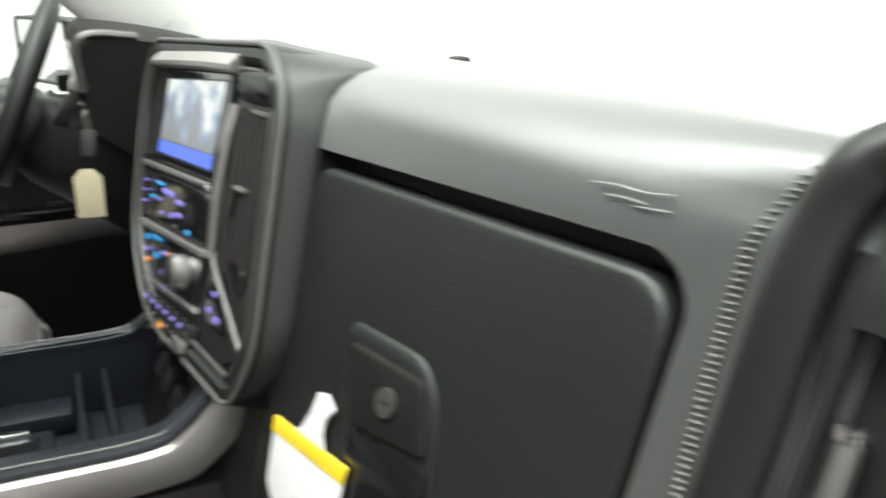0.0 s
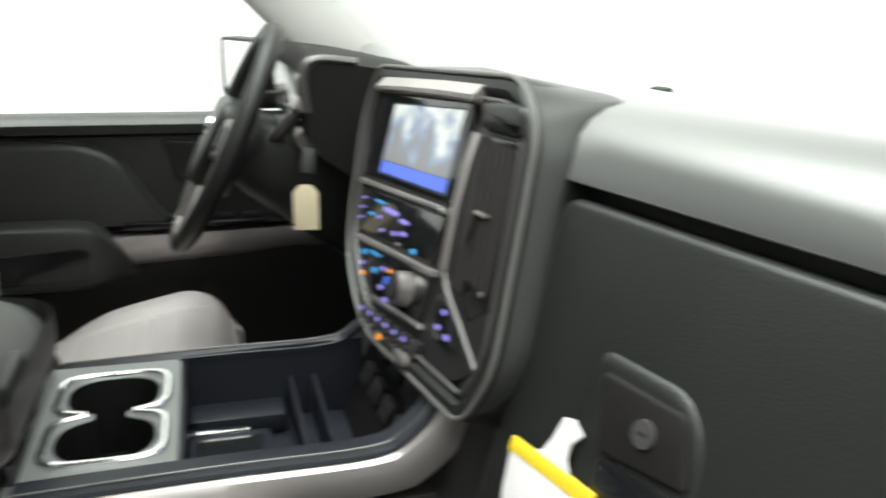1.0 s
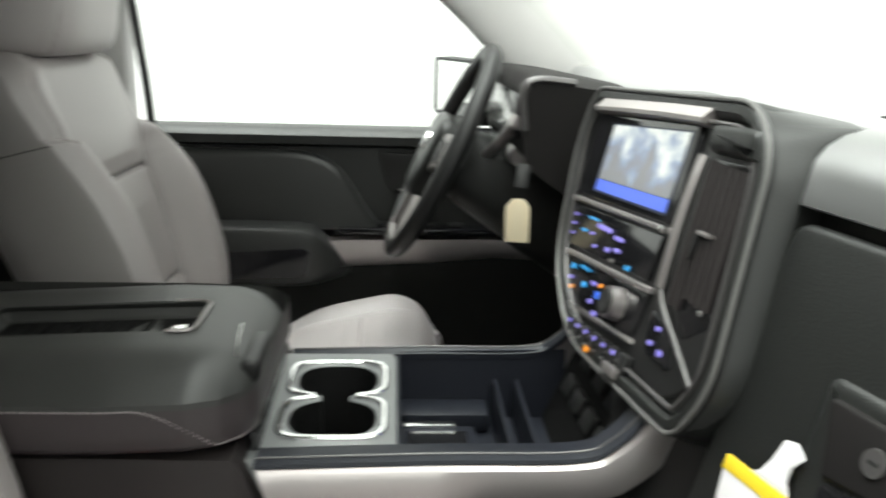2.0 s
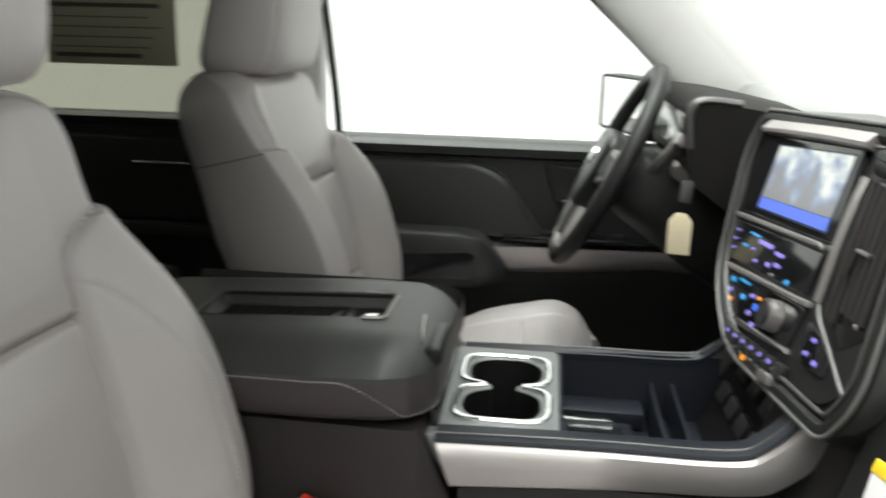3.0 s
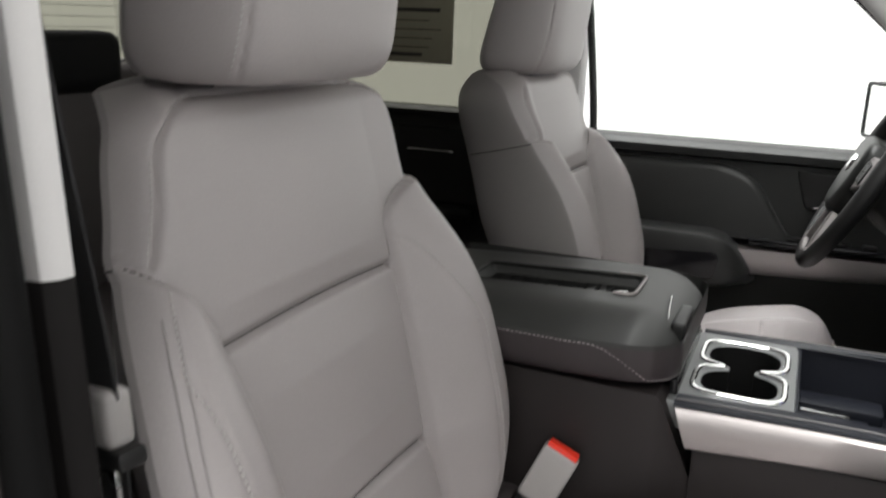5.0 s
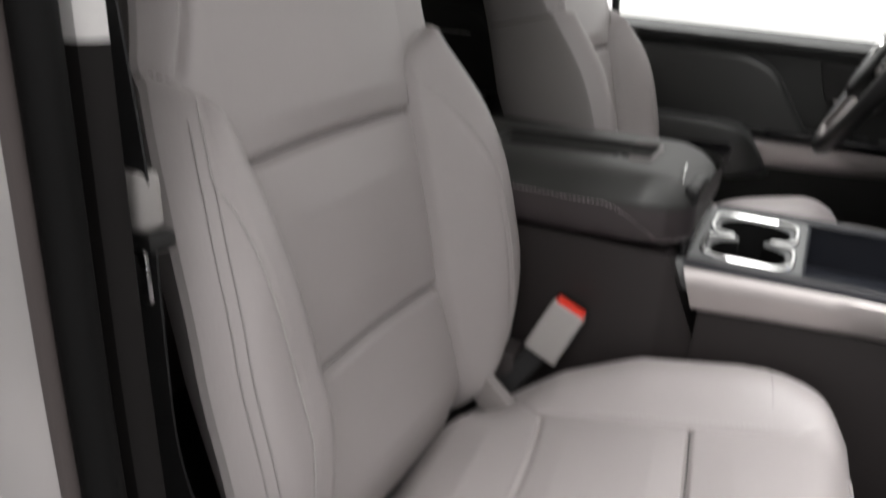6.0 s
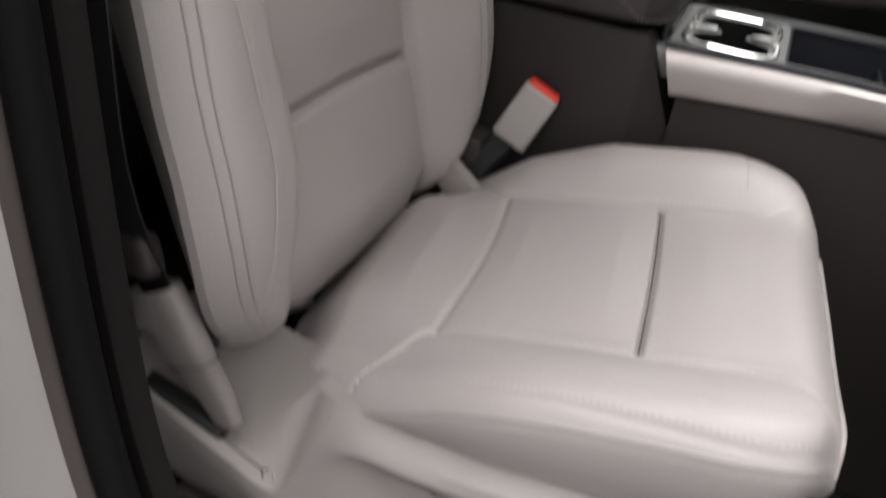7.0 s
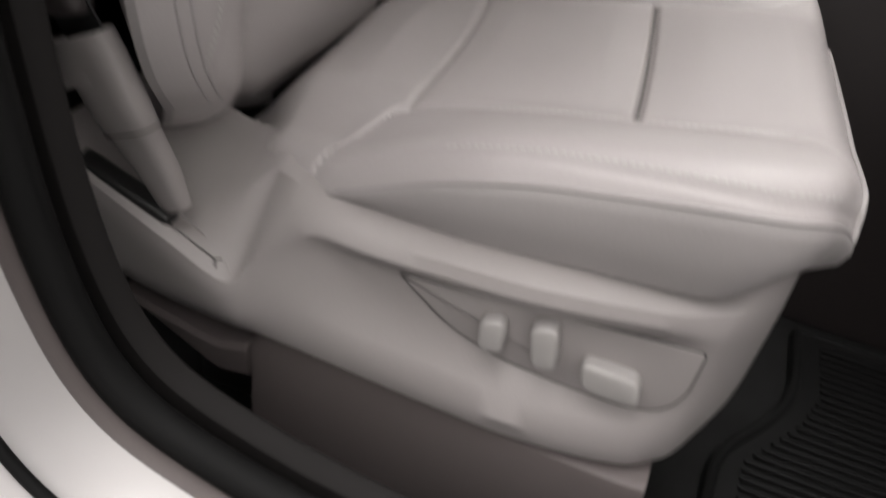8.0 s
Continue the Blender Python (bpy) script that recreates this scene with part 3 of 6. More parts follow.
def back_front(a, v):
    """How far the front of the backrest stands forward."""
    hw, ai = back_hw(v, a), back_ai(v, a)
    s = np.abs(a) / hw
    bol = sum(np.interp(v + d, [-0.035, 0.03, 0.12, 0.28, 0.36, 0.42], [0.008, 0.030, 0.060, 0.060, 0.034, 0.0]) for d in np.linspace(-0.045, 0.045, 9)) / 9
    q = np.clip((np.abs(a) - ai + 0.005) / np.maximum(0.02, np.minimum(0.87 * hw - ai, np.where(a > 0, 0.060, 0.078))), 0, 1)
    w = bol * (0.35 * q * q * (3 - 2 * q) + 0.65 * (1 - (1 - q) ** 2))
    w = w - 0.030 * np.clip((s - 0.84) / 0.16, 0, 1) ** 2.2
    w = w + 0.010 * (1 - np.clip(np.abs(a) / 0.14, 0, 1) ** 2) * np.interp(v, [BACK_0, 0.05, 0.1, 0.144, 0.2, 0.28, 0.328, 0.36, 0.46, BACK_L], [0.2, 1.4, 1.0, 0.0, 1.0, 1.0, 0.0, 0.8, 0.6, 0.0])
    w = w - 0.048 * np.clip((v - 0.490) / 0.040, 0, 1) ** 2.0 - 0.03 * np.clip((0.0 - v) / 0.035, 0, 1) ** 2
    w = w - 0.024 * np.clip((0.04 - v) / 0.075, 0, 1) ** 1.5 * (1 - sm(0.74, 0.95, s))
    w = w - 0.055 * np.clip((0.034 - v) / 0.066, 0, 1) ** 2 * sm(0.55, 0.80, s)
    inside = np.abs(a) < ai
    w = w + grooves(np.abs(a) - ai, 0.0075, 0.0032) * (v < 0.412)
    w = w + grooves(v - 0.328 - 0.004 * np.cos(a / 0.136 * 1.5), 0.008, 0.0042) * inside
    w = w + grooves(v - 0.144 - 0.006 * np.cos(a / 0.122 * 1.5), 0.008, 0.0048) * inside
    ab = ai + (0.052 + 0.012 * np.sin(v * 9)) * np.clip((0.352 - v) / 0.11, 0, 1) ** 0.5
    ab = np.where(a > 0, np.minimum(ai + 0.072, hw - 0.020), ab)
    w = w + grooves(np.abs(a) - ab, 0.0018, 0.0020) * (v < np.where(a > 0, 0.392, 0.352))
    e = back_border(a, v)
    w = w + grooves(e, 0.0060, 0.0026) * (v > 0.40)
    return w


def seat(s, label):
    """A front seat; s: +1 for the one beside the open door, -1 for the driver's. Parts lie in u (outboard), v (up), w (ahead)."""
    cx = s * SEAT_X
    top = thing("front_seat", label, "car seat", group="front seats")
    ev, ew = np.array((0, -0.2607, 0.9654)), np.array((0, 0.9654, 0.2607))
    low = 0.0 if s > 0 else -0.018
    o = np.array((cx, -0.4695 - (0.0 if s > 0 else 0.012), 0.285 + low))

    def at(a, v, w):
        a, v, w = np.broadcast_arrays(a, v, w)
        return o + a[..., None] * np.array((s, 0, 0)) + v[..., None] * ev + w[..., None] * ew

    def front(a, v):
        """The front of this seat's backrest; the driver's bolster stands fuller on the console's side."""
        w = back_front(a, v)
        if s > 0:
            return w
        return w + 0.034 * sm(0.55, 0.97, -np.asarray(a) / back_hw(v, a)) * np.interp(v, [0.0, 0.06, 0.42, 0.48, BACK_L], [0.3, 1.0, 1.0, 0.6, 0.0])

    # backrest: front panels
    vv = np.unique(np.concatenate((np.linspace(BACK_0, BACK_L, 190), np.linspace(0.322, 0.346, 24), np.linspace(0.136, 0.160, 24))))
    ss = np.sin(np.linspace(-1, 1, 150) * math.pi / 2 * 0.96) / math.sin(math.pi / 2 * 0.96)
    ss = np.unique(np.concatenate((ss, np.linspace(-0.62, -0.50, 24), np.linspace(0.50, 0.62, 24))))
    A = back_hw(vv[:, None], ss[None, :]) * ss[None, :]
    V = np.broadcast_to(vv[:, None], A.shape)
    W = front(A, V)
    back = new("backrest")
    back.parent = top
    ac, vc = A[:-1, :-1] * 0.5 + A[1:, 1:] * 0.5, V[:-1, :-1] * 0.5 + V[1:, 1:] * 0.5
    ai = back_ai(vc, ac)
    e = back_border(ac, vc)
    region = np.where(np.abs(ac) < ai, np.where(vc < 0.144, 3, np.where(vc < 0.328, 4, 5)), np.where(ac > 0, 1, 2))
    region = np.where((vc > 0.405) & (e < 0), 6, np.where((vc >= 0.405) & (e >= 0), 5, region))
    split("backrest", at(A, V, W), region, {1: ("side_bolster", LEATHER), 2: ("side_bolster", LEATHER), 3: ("lumbar_panel", LEATHER), 4: ("middle_panel", LEATHER), 5: ("upper_panel", LEATHER), 6: ("top_border", LEATHER)}, LEATHER, back)
    # backrest: sides and back
    rings = []
    for v in np.linspace(BACK_0, BACK_L, 60):
        t = 0.76 * float(np.interp(v, [BACK_0, 0.1, 0.3, 0.45, 0.50, BACK_L], [0.045, 0.070, 0.105, 0.112, 0.112, 0.110]))
        line = []
        for sg in (1, -1):
            hw = float(back_hw(v, sg))
            w0 = float(front(np.array(sg * hw), np.array(v)))
            deep = -t * (1.0 if sg > 0 else 1.3)
            taper = ((-0.004, 0.94, 0.87, 0.80), (-0.016, 0.81, 0.67, 0.55))[sg > 0]
            half = [(hw, w0), (hw + 0.0015, w0 - 0.006), (hw + taper[0], w0 + (deep - w0) * 0.35), (hw * taper[1], w0 + (deep - w0) * 0.68), (hw * taper[2], w0 + (deep - w0) * 0.91), (hw * taper[3], deep), (hw * 0.5, -t * 1.15 - 0.006)]
            line += half if sg > 0 else [(-a, w) for a, w in half[::-1]]
        rings.append(line)
    vs, fs = loft([[tuple(at(np.array(a), np.array(v), np.array(w))) for a, w in line] for v, line in zip(np.linspace(BACK_0, BACK_L, 60), rings)], closed=False, cap=False)
    mk("shell", vs, fs, LEATHER_SIDE, back, "grey vinyl back and sides in a shaded tone")
    for v, line, sg in ((BACK_0, rings[0], -1), (BACK_L, rings[-1], 1)):
        fr = [(a, float(front(np.array(a), np.array(v)))) for a in np.linspace(-float(back_hw(v, -1)), float(back_hw(v, 1)), 30)][1:-1]
        full = line + fr
        mid = np.mean([w for _, w in full])
        caps = []
        for k, up in ((1.0, 0.0), (0.94, 0.0035), (0.80, 0.007), (0.45, 0.009)):
            caps.append([tuple(at(np.array(a * k), np.array(v + sg * up), np.array(mid + (w - mid) * k))) for a, w in full])
        vs, fs = loft(caps, True, False)
        fs.append(tuple(range(len(vs) - len(full), len(vs))))
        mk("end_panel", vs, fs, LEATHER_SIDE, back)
    # dark line down in the cross seams, drawn for the shade of the crease
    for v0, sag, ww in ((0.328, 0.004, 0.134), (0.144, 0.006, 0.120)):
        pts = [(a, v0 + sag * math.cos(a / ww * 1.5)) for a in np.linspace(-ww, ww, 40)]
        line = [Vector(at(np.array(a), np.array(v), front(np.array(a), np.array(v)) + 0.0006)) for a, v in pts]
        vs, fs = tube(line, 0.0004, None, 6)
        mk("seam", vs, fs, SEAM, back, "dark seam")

    def on_back(pts, lift=0.0008):
        line, nor = [], []
        for a, v in pts:
            a, v = float(a), float(v)
            line.append(Vector(at(np.array(a), np.array(v), front(np.array(a), np.array(v)) + lift)))
            da = (float(front(np.array(a + 0.002), np.array(v))) - float(front(np.array(a - 0.002), np.array(v)))) / 0.004
            dv = (float(front(np.array(a), np.array(v + 0.002))) - float(front(np.array(a), np.array(v - 0.002)))) / 0.004
            n = np.array((-da * s, 0, 0)) + ew - dv * ev
            nor.append(Vector(n / np.linalg.norm(n)))
        return line, nor

    for sg in (1, -1):
        if sg > 0:
            pts = [(min(float(back_ai(np.array(v), sg)) + 0.072, float(back_hw(np.array(v), sg)) - 0.020) + 0.003, v) for v in np.linspace(0.385, 0.04, 76)]
        else:
            pts = [(-(float(back_ai(np.array(v), sg)) + (0.052 + 0.012 * math.sin(v * 9)) * max(0, min(1, (0.352 - v) / 0.11)) ** 0.5 + 0.004), v) for v in np.linspace(0.345, 0.02, 70)]
        line, nor = on_back(pts)
        dashes(line, nor, 0.0030, 0.0018, 0.0006, THREAD, "stitching", back)
        pts = [(sg * (float(back_hw(np.array(v), sg)) - 0.014), v) for v in np.linspace(0.41, 0.475, 30)]
        line, nor = on_back(pts)
        dashes(line, nor, 0.0030, 0.0018, 0.0006, THREAD, "stitching", back)
        # twin piping along the bolster's outer edge
        for off in (0.0120, 0.0180) if sg > 0 else ():
            line, nor = on_back([(sg * (float(back_hw(np.array(v), sg)) - off), v) for v in np.linspace(0.015, 0.37, 60)], 0.0002)
            vs, fs = tube(line, 0.0010, None, 6)
            mk("piping", vs, fs, PIPING, back)

    # dark line round the bolster top, again the crease's shade as colour
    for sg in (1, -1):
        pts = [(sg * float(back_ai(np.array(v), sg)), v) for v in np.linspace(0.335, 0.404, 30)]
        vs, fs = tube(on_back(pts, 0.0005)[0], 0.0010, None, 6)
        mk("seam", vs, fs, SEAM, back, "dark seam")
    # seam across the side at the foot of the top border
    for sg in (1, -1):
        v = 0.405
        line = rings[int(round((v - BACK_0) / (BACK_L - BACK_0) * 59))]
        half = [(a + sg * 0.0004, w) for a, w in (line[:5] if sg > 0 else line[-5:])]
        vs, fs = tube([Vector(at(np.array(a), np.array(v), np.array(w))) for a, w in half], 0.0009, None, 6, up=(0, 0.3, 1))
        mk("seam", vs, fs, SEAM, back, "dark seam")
    # headrest
    rest = new("headrest")
    rest.parent = top
    hx = cx - s * 0.012

    def rest_ring(t):
        z = 0.785 + low * 1.5 + 0.215 * t
        q = max(0.0, 1 - abs(2 * t - 1) ** 7) ** 0.45
        return z, 0.098 + 0.032 * q, (0.032 + 0.024 * q) * ((1.16 - 0.16 * t) if s > 0 else (1.18 - 0.34 * t)), -0.606 + (0.0 if s > 0 else -0.036) + (0.10 if s > 0 else 0.19) * (z - 0.80)

    rings = []
    for t in np.concatenate((np.linspace(0, 0.12, 12)[:-1], np.linspace(0.12, 0.88, 24), np.linspace(0.88, 1, 12)[1:])):
        z, hw, hd, yc = rest_ring(t)
        ring = []
        for k in range(96):
            c, d = math.cos(2 * math.pi * k / 96), math.sin(2 * math.pi * k / 96)
            x = math.copysign(abs(c) ** 0.30, c) * hw
            y = math.copysign(abs(d) ** 0.34, d) * hd
            y += 0.006 * (1 - (x / 0.14) ** 2) if d > 0 else 0
            x *= 1 - 0.15 * max(0.0, y / hd)
            groove = 0.0022 * math.exp(-((math.degrees(math.atan2(abs(d), abs(c))) - 33 + 15 * max(0.0, (0.4 - t) / 0.4) ** 2) / 2.4) ** 2) * (d > 0)
            ring.append((hx + x - math.copysign(groove, x), yc + y - groove, z))
        rings.append(ring)
    vs, fs = loft(rings)
    mk("cushion", vs, fs, LEATHER, rest, "grey leather headrest pad", smooth=60)
    for sg in (1, -1):
        pts, nor = [], []
        for t in np.linspace(0.03, 0.97, 60):
            z, hw, hd, yc = rest_ring(t)
            ang = radians(28 - 15 * max(0.0, (0.4 - t) / 0.4) ** 2)
            c, d = math.cos(ang), math.sin(ang)
            pts.append(Vector((hx + sg * (abs(c) ** 0.30 * hw * (1 - 0.15 * abs(d) ** 0.34) + 0.0004), yc + abs(d) ** 0.34 * hd, z)))
            nor.append(Vector((sg * 0.8, 0.6, 0)))
        dashes(pts, nor, 0.0032, 0.002, 0.0006, THREAD, "stitching", rest)
        vs, fs = tube([(hx + sg * 0.055, -0.632, 0.735), (hx + sg * 0.055, -0.634, 0.81)], 0.006, None, 12)
        mk("post", vs, fs, HARD, rest, "dark headrest post")

    # cushion
    yy = np.unique(np.concatenate((np.linspace(-0.498, -0.083, 170), np.linspace(-0.226, -0.206, 24), np.linspace(-0.374, -0.350, 22))))
    ss = np.sin(np.linspace(-1, 1, 160) * math.pi / 2 * 0.97) / math.sin(math.pi / 2 * 0.97)
    ss = np.unique(np.concatenate((ss, np.linspace(-0.60, -0.50, 22), np.linspace(0.56, 0.66, 22))))
    ny, nx = len(yy), len(ss)
    soft_ = lambda ys, vs: np.mean([np.interp(yy + d, ys, vs) for d in np.linspace(-0.013, 0.013, 11)], axis=0)
    hwo = soft_([-0.498, -0.44, -0.40, -0.30, -0.15, -0.115, -0.098, -0.088, -0.083], [0.15, 0.170, 0.186, 0.204, 0.205, 0.199, 0.187, 0.173, 0.158])
    hwi = soft_([-0.498, -0.44, -0.40, -0.30, -0.15, -0.115, -0.098, -0.088, -0.083], [0.17, 0.196, 0.214, 0.228, 0.225, 0.214, 0.199, 0.182, 0.164])
    U = np.where(ss[None, :] > 0, ss[None, :] * hwo[:, None], ss[None, :] * hwi[:, None])
    Y = np.broadcast_to(yy[:, None], U.shape)
    S = np.broadcast_to(np.abs(ss)[None, :], U.shape)

    def cush_ai(y):
        return 0.124 + 0.075 * np.clip((-0.372 - y) / 0.055, 0, 1) ** 1.3 + 0.05 * np.clip((y + 0.14) / 0.06, 0, 1) ** 2

    def cush_top(u, y, q):
        z = 0.343 + 0.215 * (y + 0.22)
        raise_ = 0.032 * np.interp(y, [-0.498, -0.42, -0.36, -0.28, -0.185, -0.16, -0.14, -0.12, -0.10, -0.083], [-1.2, -0.6, 0.4, 1.0, 1.0, 0.93, 0.80, 0.60, 0.36, 0.1])
        door = np.mean([np.interp(y + d, [-0.498, -0.42, -0.388, -0.36, -0.32, -0.28, -0.185, -0.16, -0.14, -0.12, -0.10, -0.083], [-1.6, -1.7, -1.3, -0.5, 0.5, 1.0, 1.0, 0.93, 0.80, 0.60, 0.36, 0.1]) for d in np.linspace(-0.028, 0.028, 9)], axis=0)
        raise_ = np.where(u > 0, 0.015 * door, raise_)
        z = z + raise_ * sm(0.50, 0.82, q)
        z = z - 0.020 * np.clip((q - 0.86) / 0.14, 0, 1) ** 2.5
        z = z + 0.007 * (1 - np.clip(np.abs(u) / 0.125, 0, 1) ** 2) * np.interp(y, [-0.45, -0.41, -0.367, -0.33, -0.25, -0.22, -0.18, -0.12, -0.09], [0, 1, 0, 1, 1, 0, 1, 1, 0.2])
        z = z - 0.020 * np.clip((y + 0.118) / 0.035, 0, 1) ** 2.6 - 0.050 * np.clip((-0.448 - y) / 0.05, 0, 1) ** 1.4
        if s < 0:
            z = z - 0.017 - 0.034 * np.clip((y + 0.19) / 0.105, 0, 1) ** 2
        hw = np.where(u > 0, np.interp(y, yy, hwo), np.interp(y, yy, hwi))
        z = z + grooves(hw - np.abs(u) - (0.004 + 0.007 * np.clip((-0.13 - y) / 0.2, 0, 1)), 0.0015, 0.0018) * (u > 0) * (y > -0.40)
        ai = cush_ai(y)
        ins = np.abs(u) < ai
        z = z + grooves(np.abs(u) - ai, 0.0045 if s > 0 else 0.0015, 0.0028) * (y > -0.43) * np.interp(y, [-0.14, -0.10], [1.0, 0.3])
        z = z + grooves(y + 0.22 - 0.002 * np.cos(u / 0.124 * 1.5), 0.0062 if s > 0 else 0.0025, 0.0024) * ins
        z = z + grooves(y + 0.367 - 0.008 * np.cos(u / 0.124 * 1.5), 0.0036, 0.0036) * ins
        return z

    Z = cush_top(U, Y, S)
    skew = 0.10 if s > 0 else 0.0

    def shift(u, y):
        t = sm(-0.20, -0.09, y)
        return skew * u * (1 - 0.32 * t) - (0.005 if s > 0 else 0.016) * t

    grid = np.stack((cx + s * U, Y + shift(U, Y), Z), -1)
    cus = new("seat_cushion")
    cus.parent = top
    uc, yc = U[:-1, :-1] * 0.5 + U[1:, 1:] * 0.5, Y[:-1, :-1] * 0.5 + Y[1:, 1:] * 0.5
    ai = cush_ai(yc)
    region = np.where(np.abs(uc) < ai, np.where(yc < -0.367, 3, np.where(yc < -0.22, 4, 5)), np.where(uc > 0, 1, 2))
    split("cushion", grid, region, {1: ("side_bolster", LEATHER), 2: ("side_bolster", LEATHER), 3: ("rear_panel", LEATHER), 4: ("middle_panel", LEATHER), 5: ("front_panel", LEATHER)}, LEATHER, cus)
    loop = [grid[i, 0] for i in range(ny)] + [grid[-1, j] for j in range(1, nx)] + [grid[i, -1] for i in range(ny - 2, -1, -1)] + [grid[0, j] for j in range(nx - 2, 0, -1)]
    mid = np.array((cx, -0.26, 0))

    def skirt(out, down, pull=0.0):
        ring = []
        for p in loop:
            d = (p - mid) * np.array((1, 0.75, 0))
            d = d / np.linalg.norm(d)
            zb = min(0.2585 + 0.13 * (p[1] + 0.39), p[2] - 0.006)
            front = max(0.0, (p[1] + 0.16) / 0.08)
            q = p + d * out + np.array((0, -pull * min(1.0, front * front), 0))
            ring.append((q[0], q[1], p[2] + (zb - p[2]) * down))
        return ring

    vs, fs = loft([[tuple(p) for p in loop], skirt(0.003, 0.05), skirt(0.0045, 0.18), skirt(0.0050, 0.42, 0.004), skirt(0.0030, 0.70, 0.016), skirt(-0.003, 1.0, 0.034)], True, False)
    mk("side_panel", vs, fs, LEATHER_SIDE, cus, "grey vinyl sides in a shaded tone", smooth=75)
    # welt along the outer edge and round the front corner
    vs, fs = tube([Vector(grid[i, -1]) + Vector((s * 0.0012, 0, -0.0004)) for i in range(ny) if yy[i] > -0.392] + [Vector(grid[-1, j]) + Vector((0, 0.0012, -0.0004)) for j in range(nx - 2, nx // 3, -1)], 0.0017, None, 8)
    mk("welt", vs, fs, LEATHER_SIDE, cus)

    def cush_line(pts):
        line, nor = [], []
        for u, y, q in pts:
            h = lambda a, b: float(cush_top(np.array(a), np.array(b), np.array(q)))
            line.append(Vector((cx + s * u, y + float(shift(u, y)), h(u, y) + 0.0006)))
            nor.append(Vector((0, -0.2, 1)).normalized())
        return line, nor

    # front cross seam: its shade drawn as a thin dark tube
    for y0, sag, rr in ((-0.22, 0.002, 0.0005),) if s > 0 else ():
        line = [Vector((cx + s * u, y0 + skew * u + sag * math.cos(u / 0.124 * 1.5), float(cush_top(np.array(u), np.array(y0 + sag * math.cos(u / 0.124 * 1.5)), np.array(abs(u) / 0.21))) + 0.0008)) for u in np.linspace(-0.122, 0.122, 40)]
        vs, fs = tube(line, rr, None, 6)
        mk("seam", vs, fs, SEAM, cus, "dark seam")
    line = [Vector((cx - s * u, -0.150 + float(shift(-u, -0.150)) - 0.08 * (u - 0.15), float(cush_top(np.array(-u), np.array(-0.150 - 0.08 * (u - 0.15)), np.array(u / 0.226))) + 0.0003)) for u in np.linspace(0.150, 0.198, 14)]
    vs, fs = tube(line, 0.0007, None, 6)
    mk("crease", vs, fs, LEATHER_SIDE, cus)
    for sg, hw in ((1, 0.206), (-1, 0.228)):
        line, nor = cush_line([(sg * (float(cush_ai(np.array(y))) + 0.006), y, (float(cush_ai(np.array(y))) + 0.006) / hw) for y in np.linspace(-0.31, -0.11, 50)])
        dashes(line, nor, 0.0030, 0.0018, 0.0006, THREAD, "stitching", cus)
    for off in (-0.0035,):
        pts = []
        for y in np.linspace(-0.325, -0.10, 60):
            hw = float(np.interp(y, yy, hwo))
            u = hw - (0.004 + 0.007 * float(np.clip((-0.13 - y) / 0.2, 0, 1))) + off
            pts.append((u, y, u / hw))
        line, nor = cush_line(pts)
        dashes(line, nor, 0.0030, 0.0018, 0.0006, THREAD, "stitching", cus)
    part("base", hexa((cx - 0.19, -0.45, 0.16), (cx + 0.18, -0.16, 0.245), 0.02), TRIM_DARK, top, "dark seat base")

    # moulded side cover with the switches
    side = new("side_cover")
    side.parent = top
    rings = []
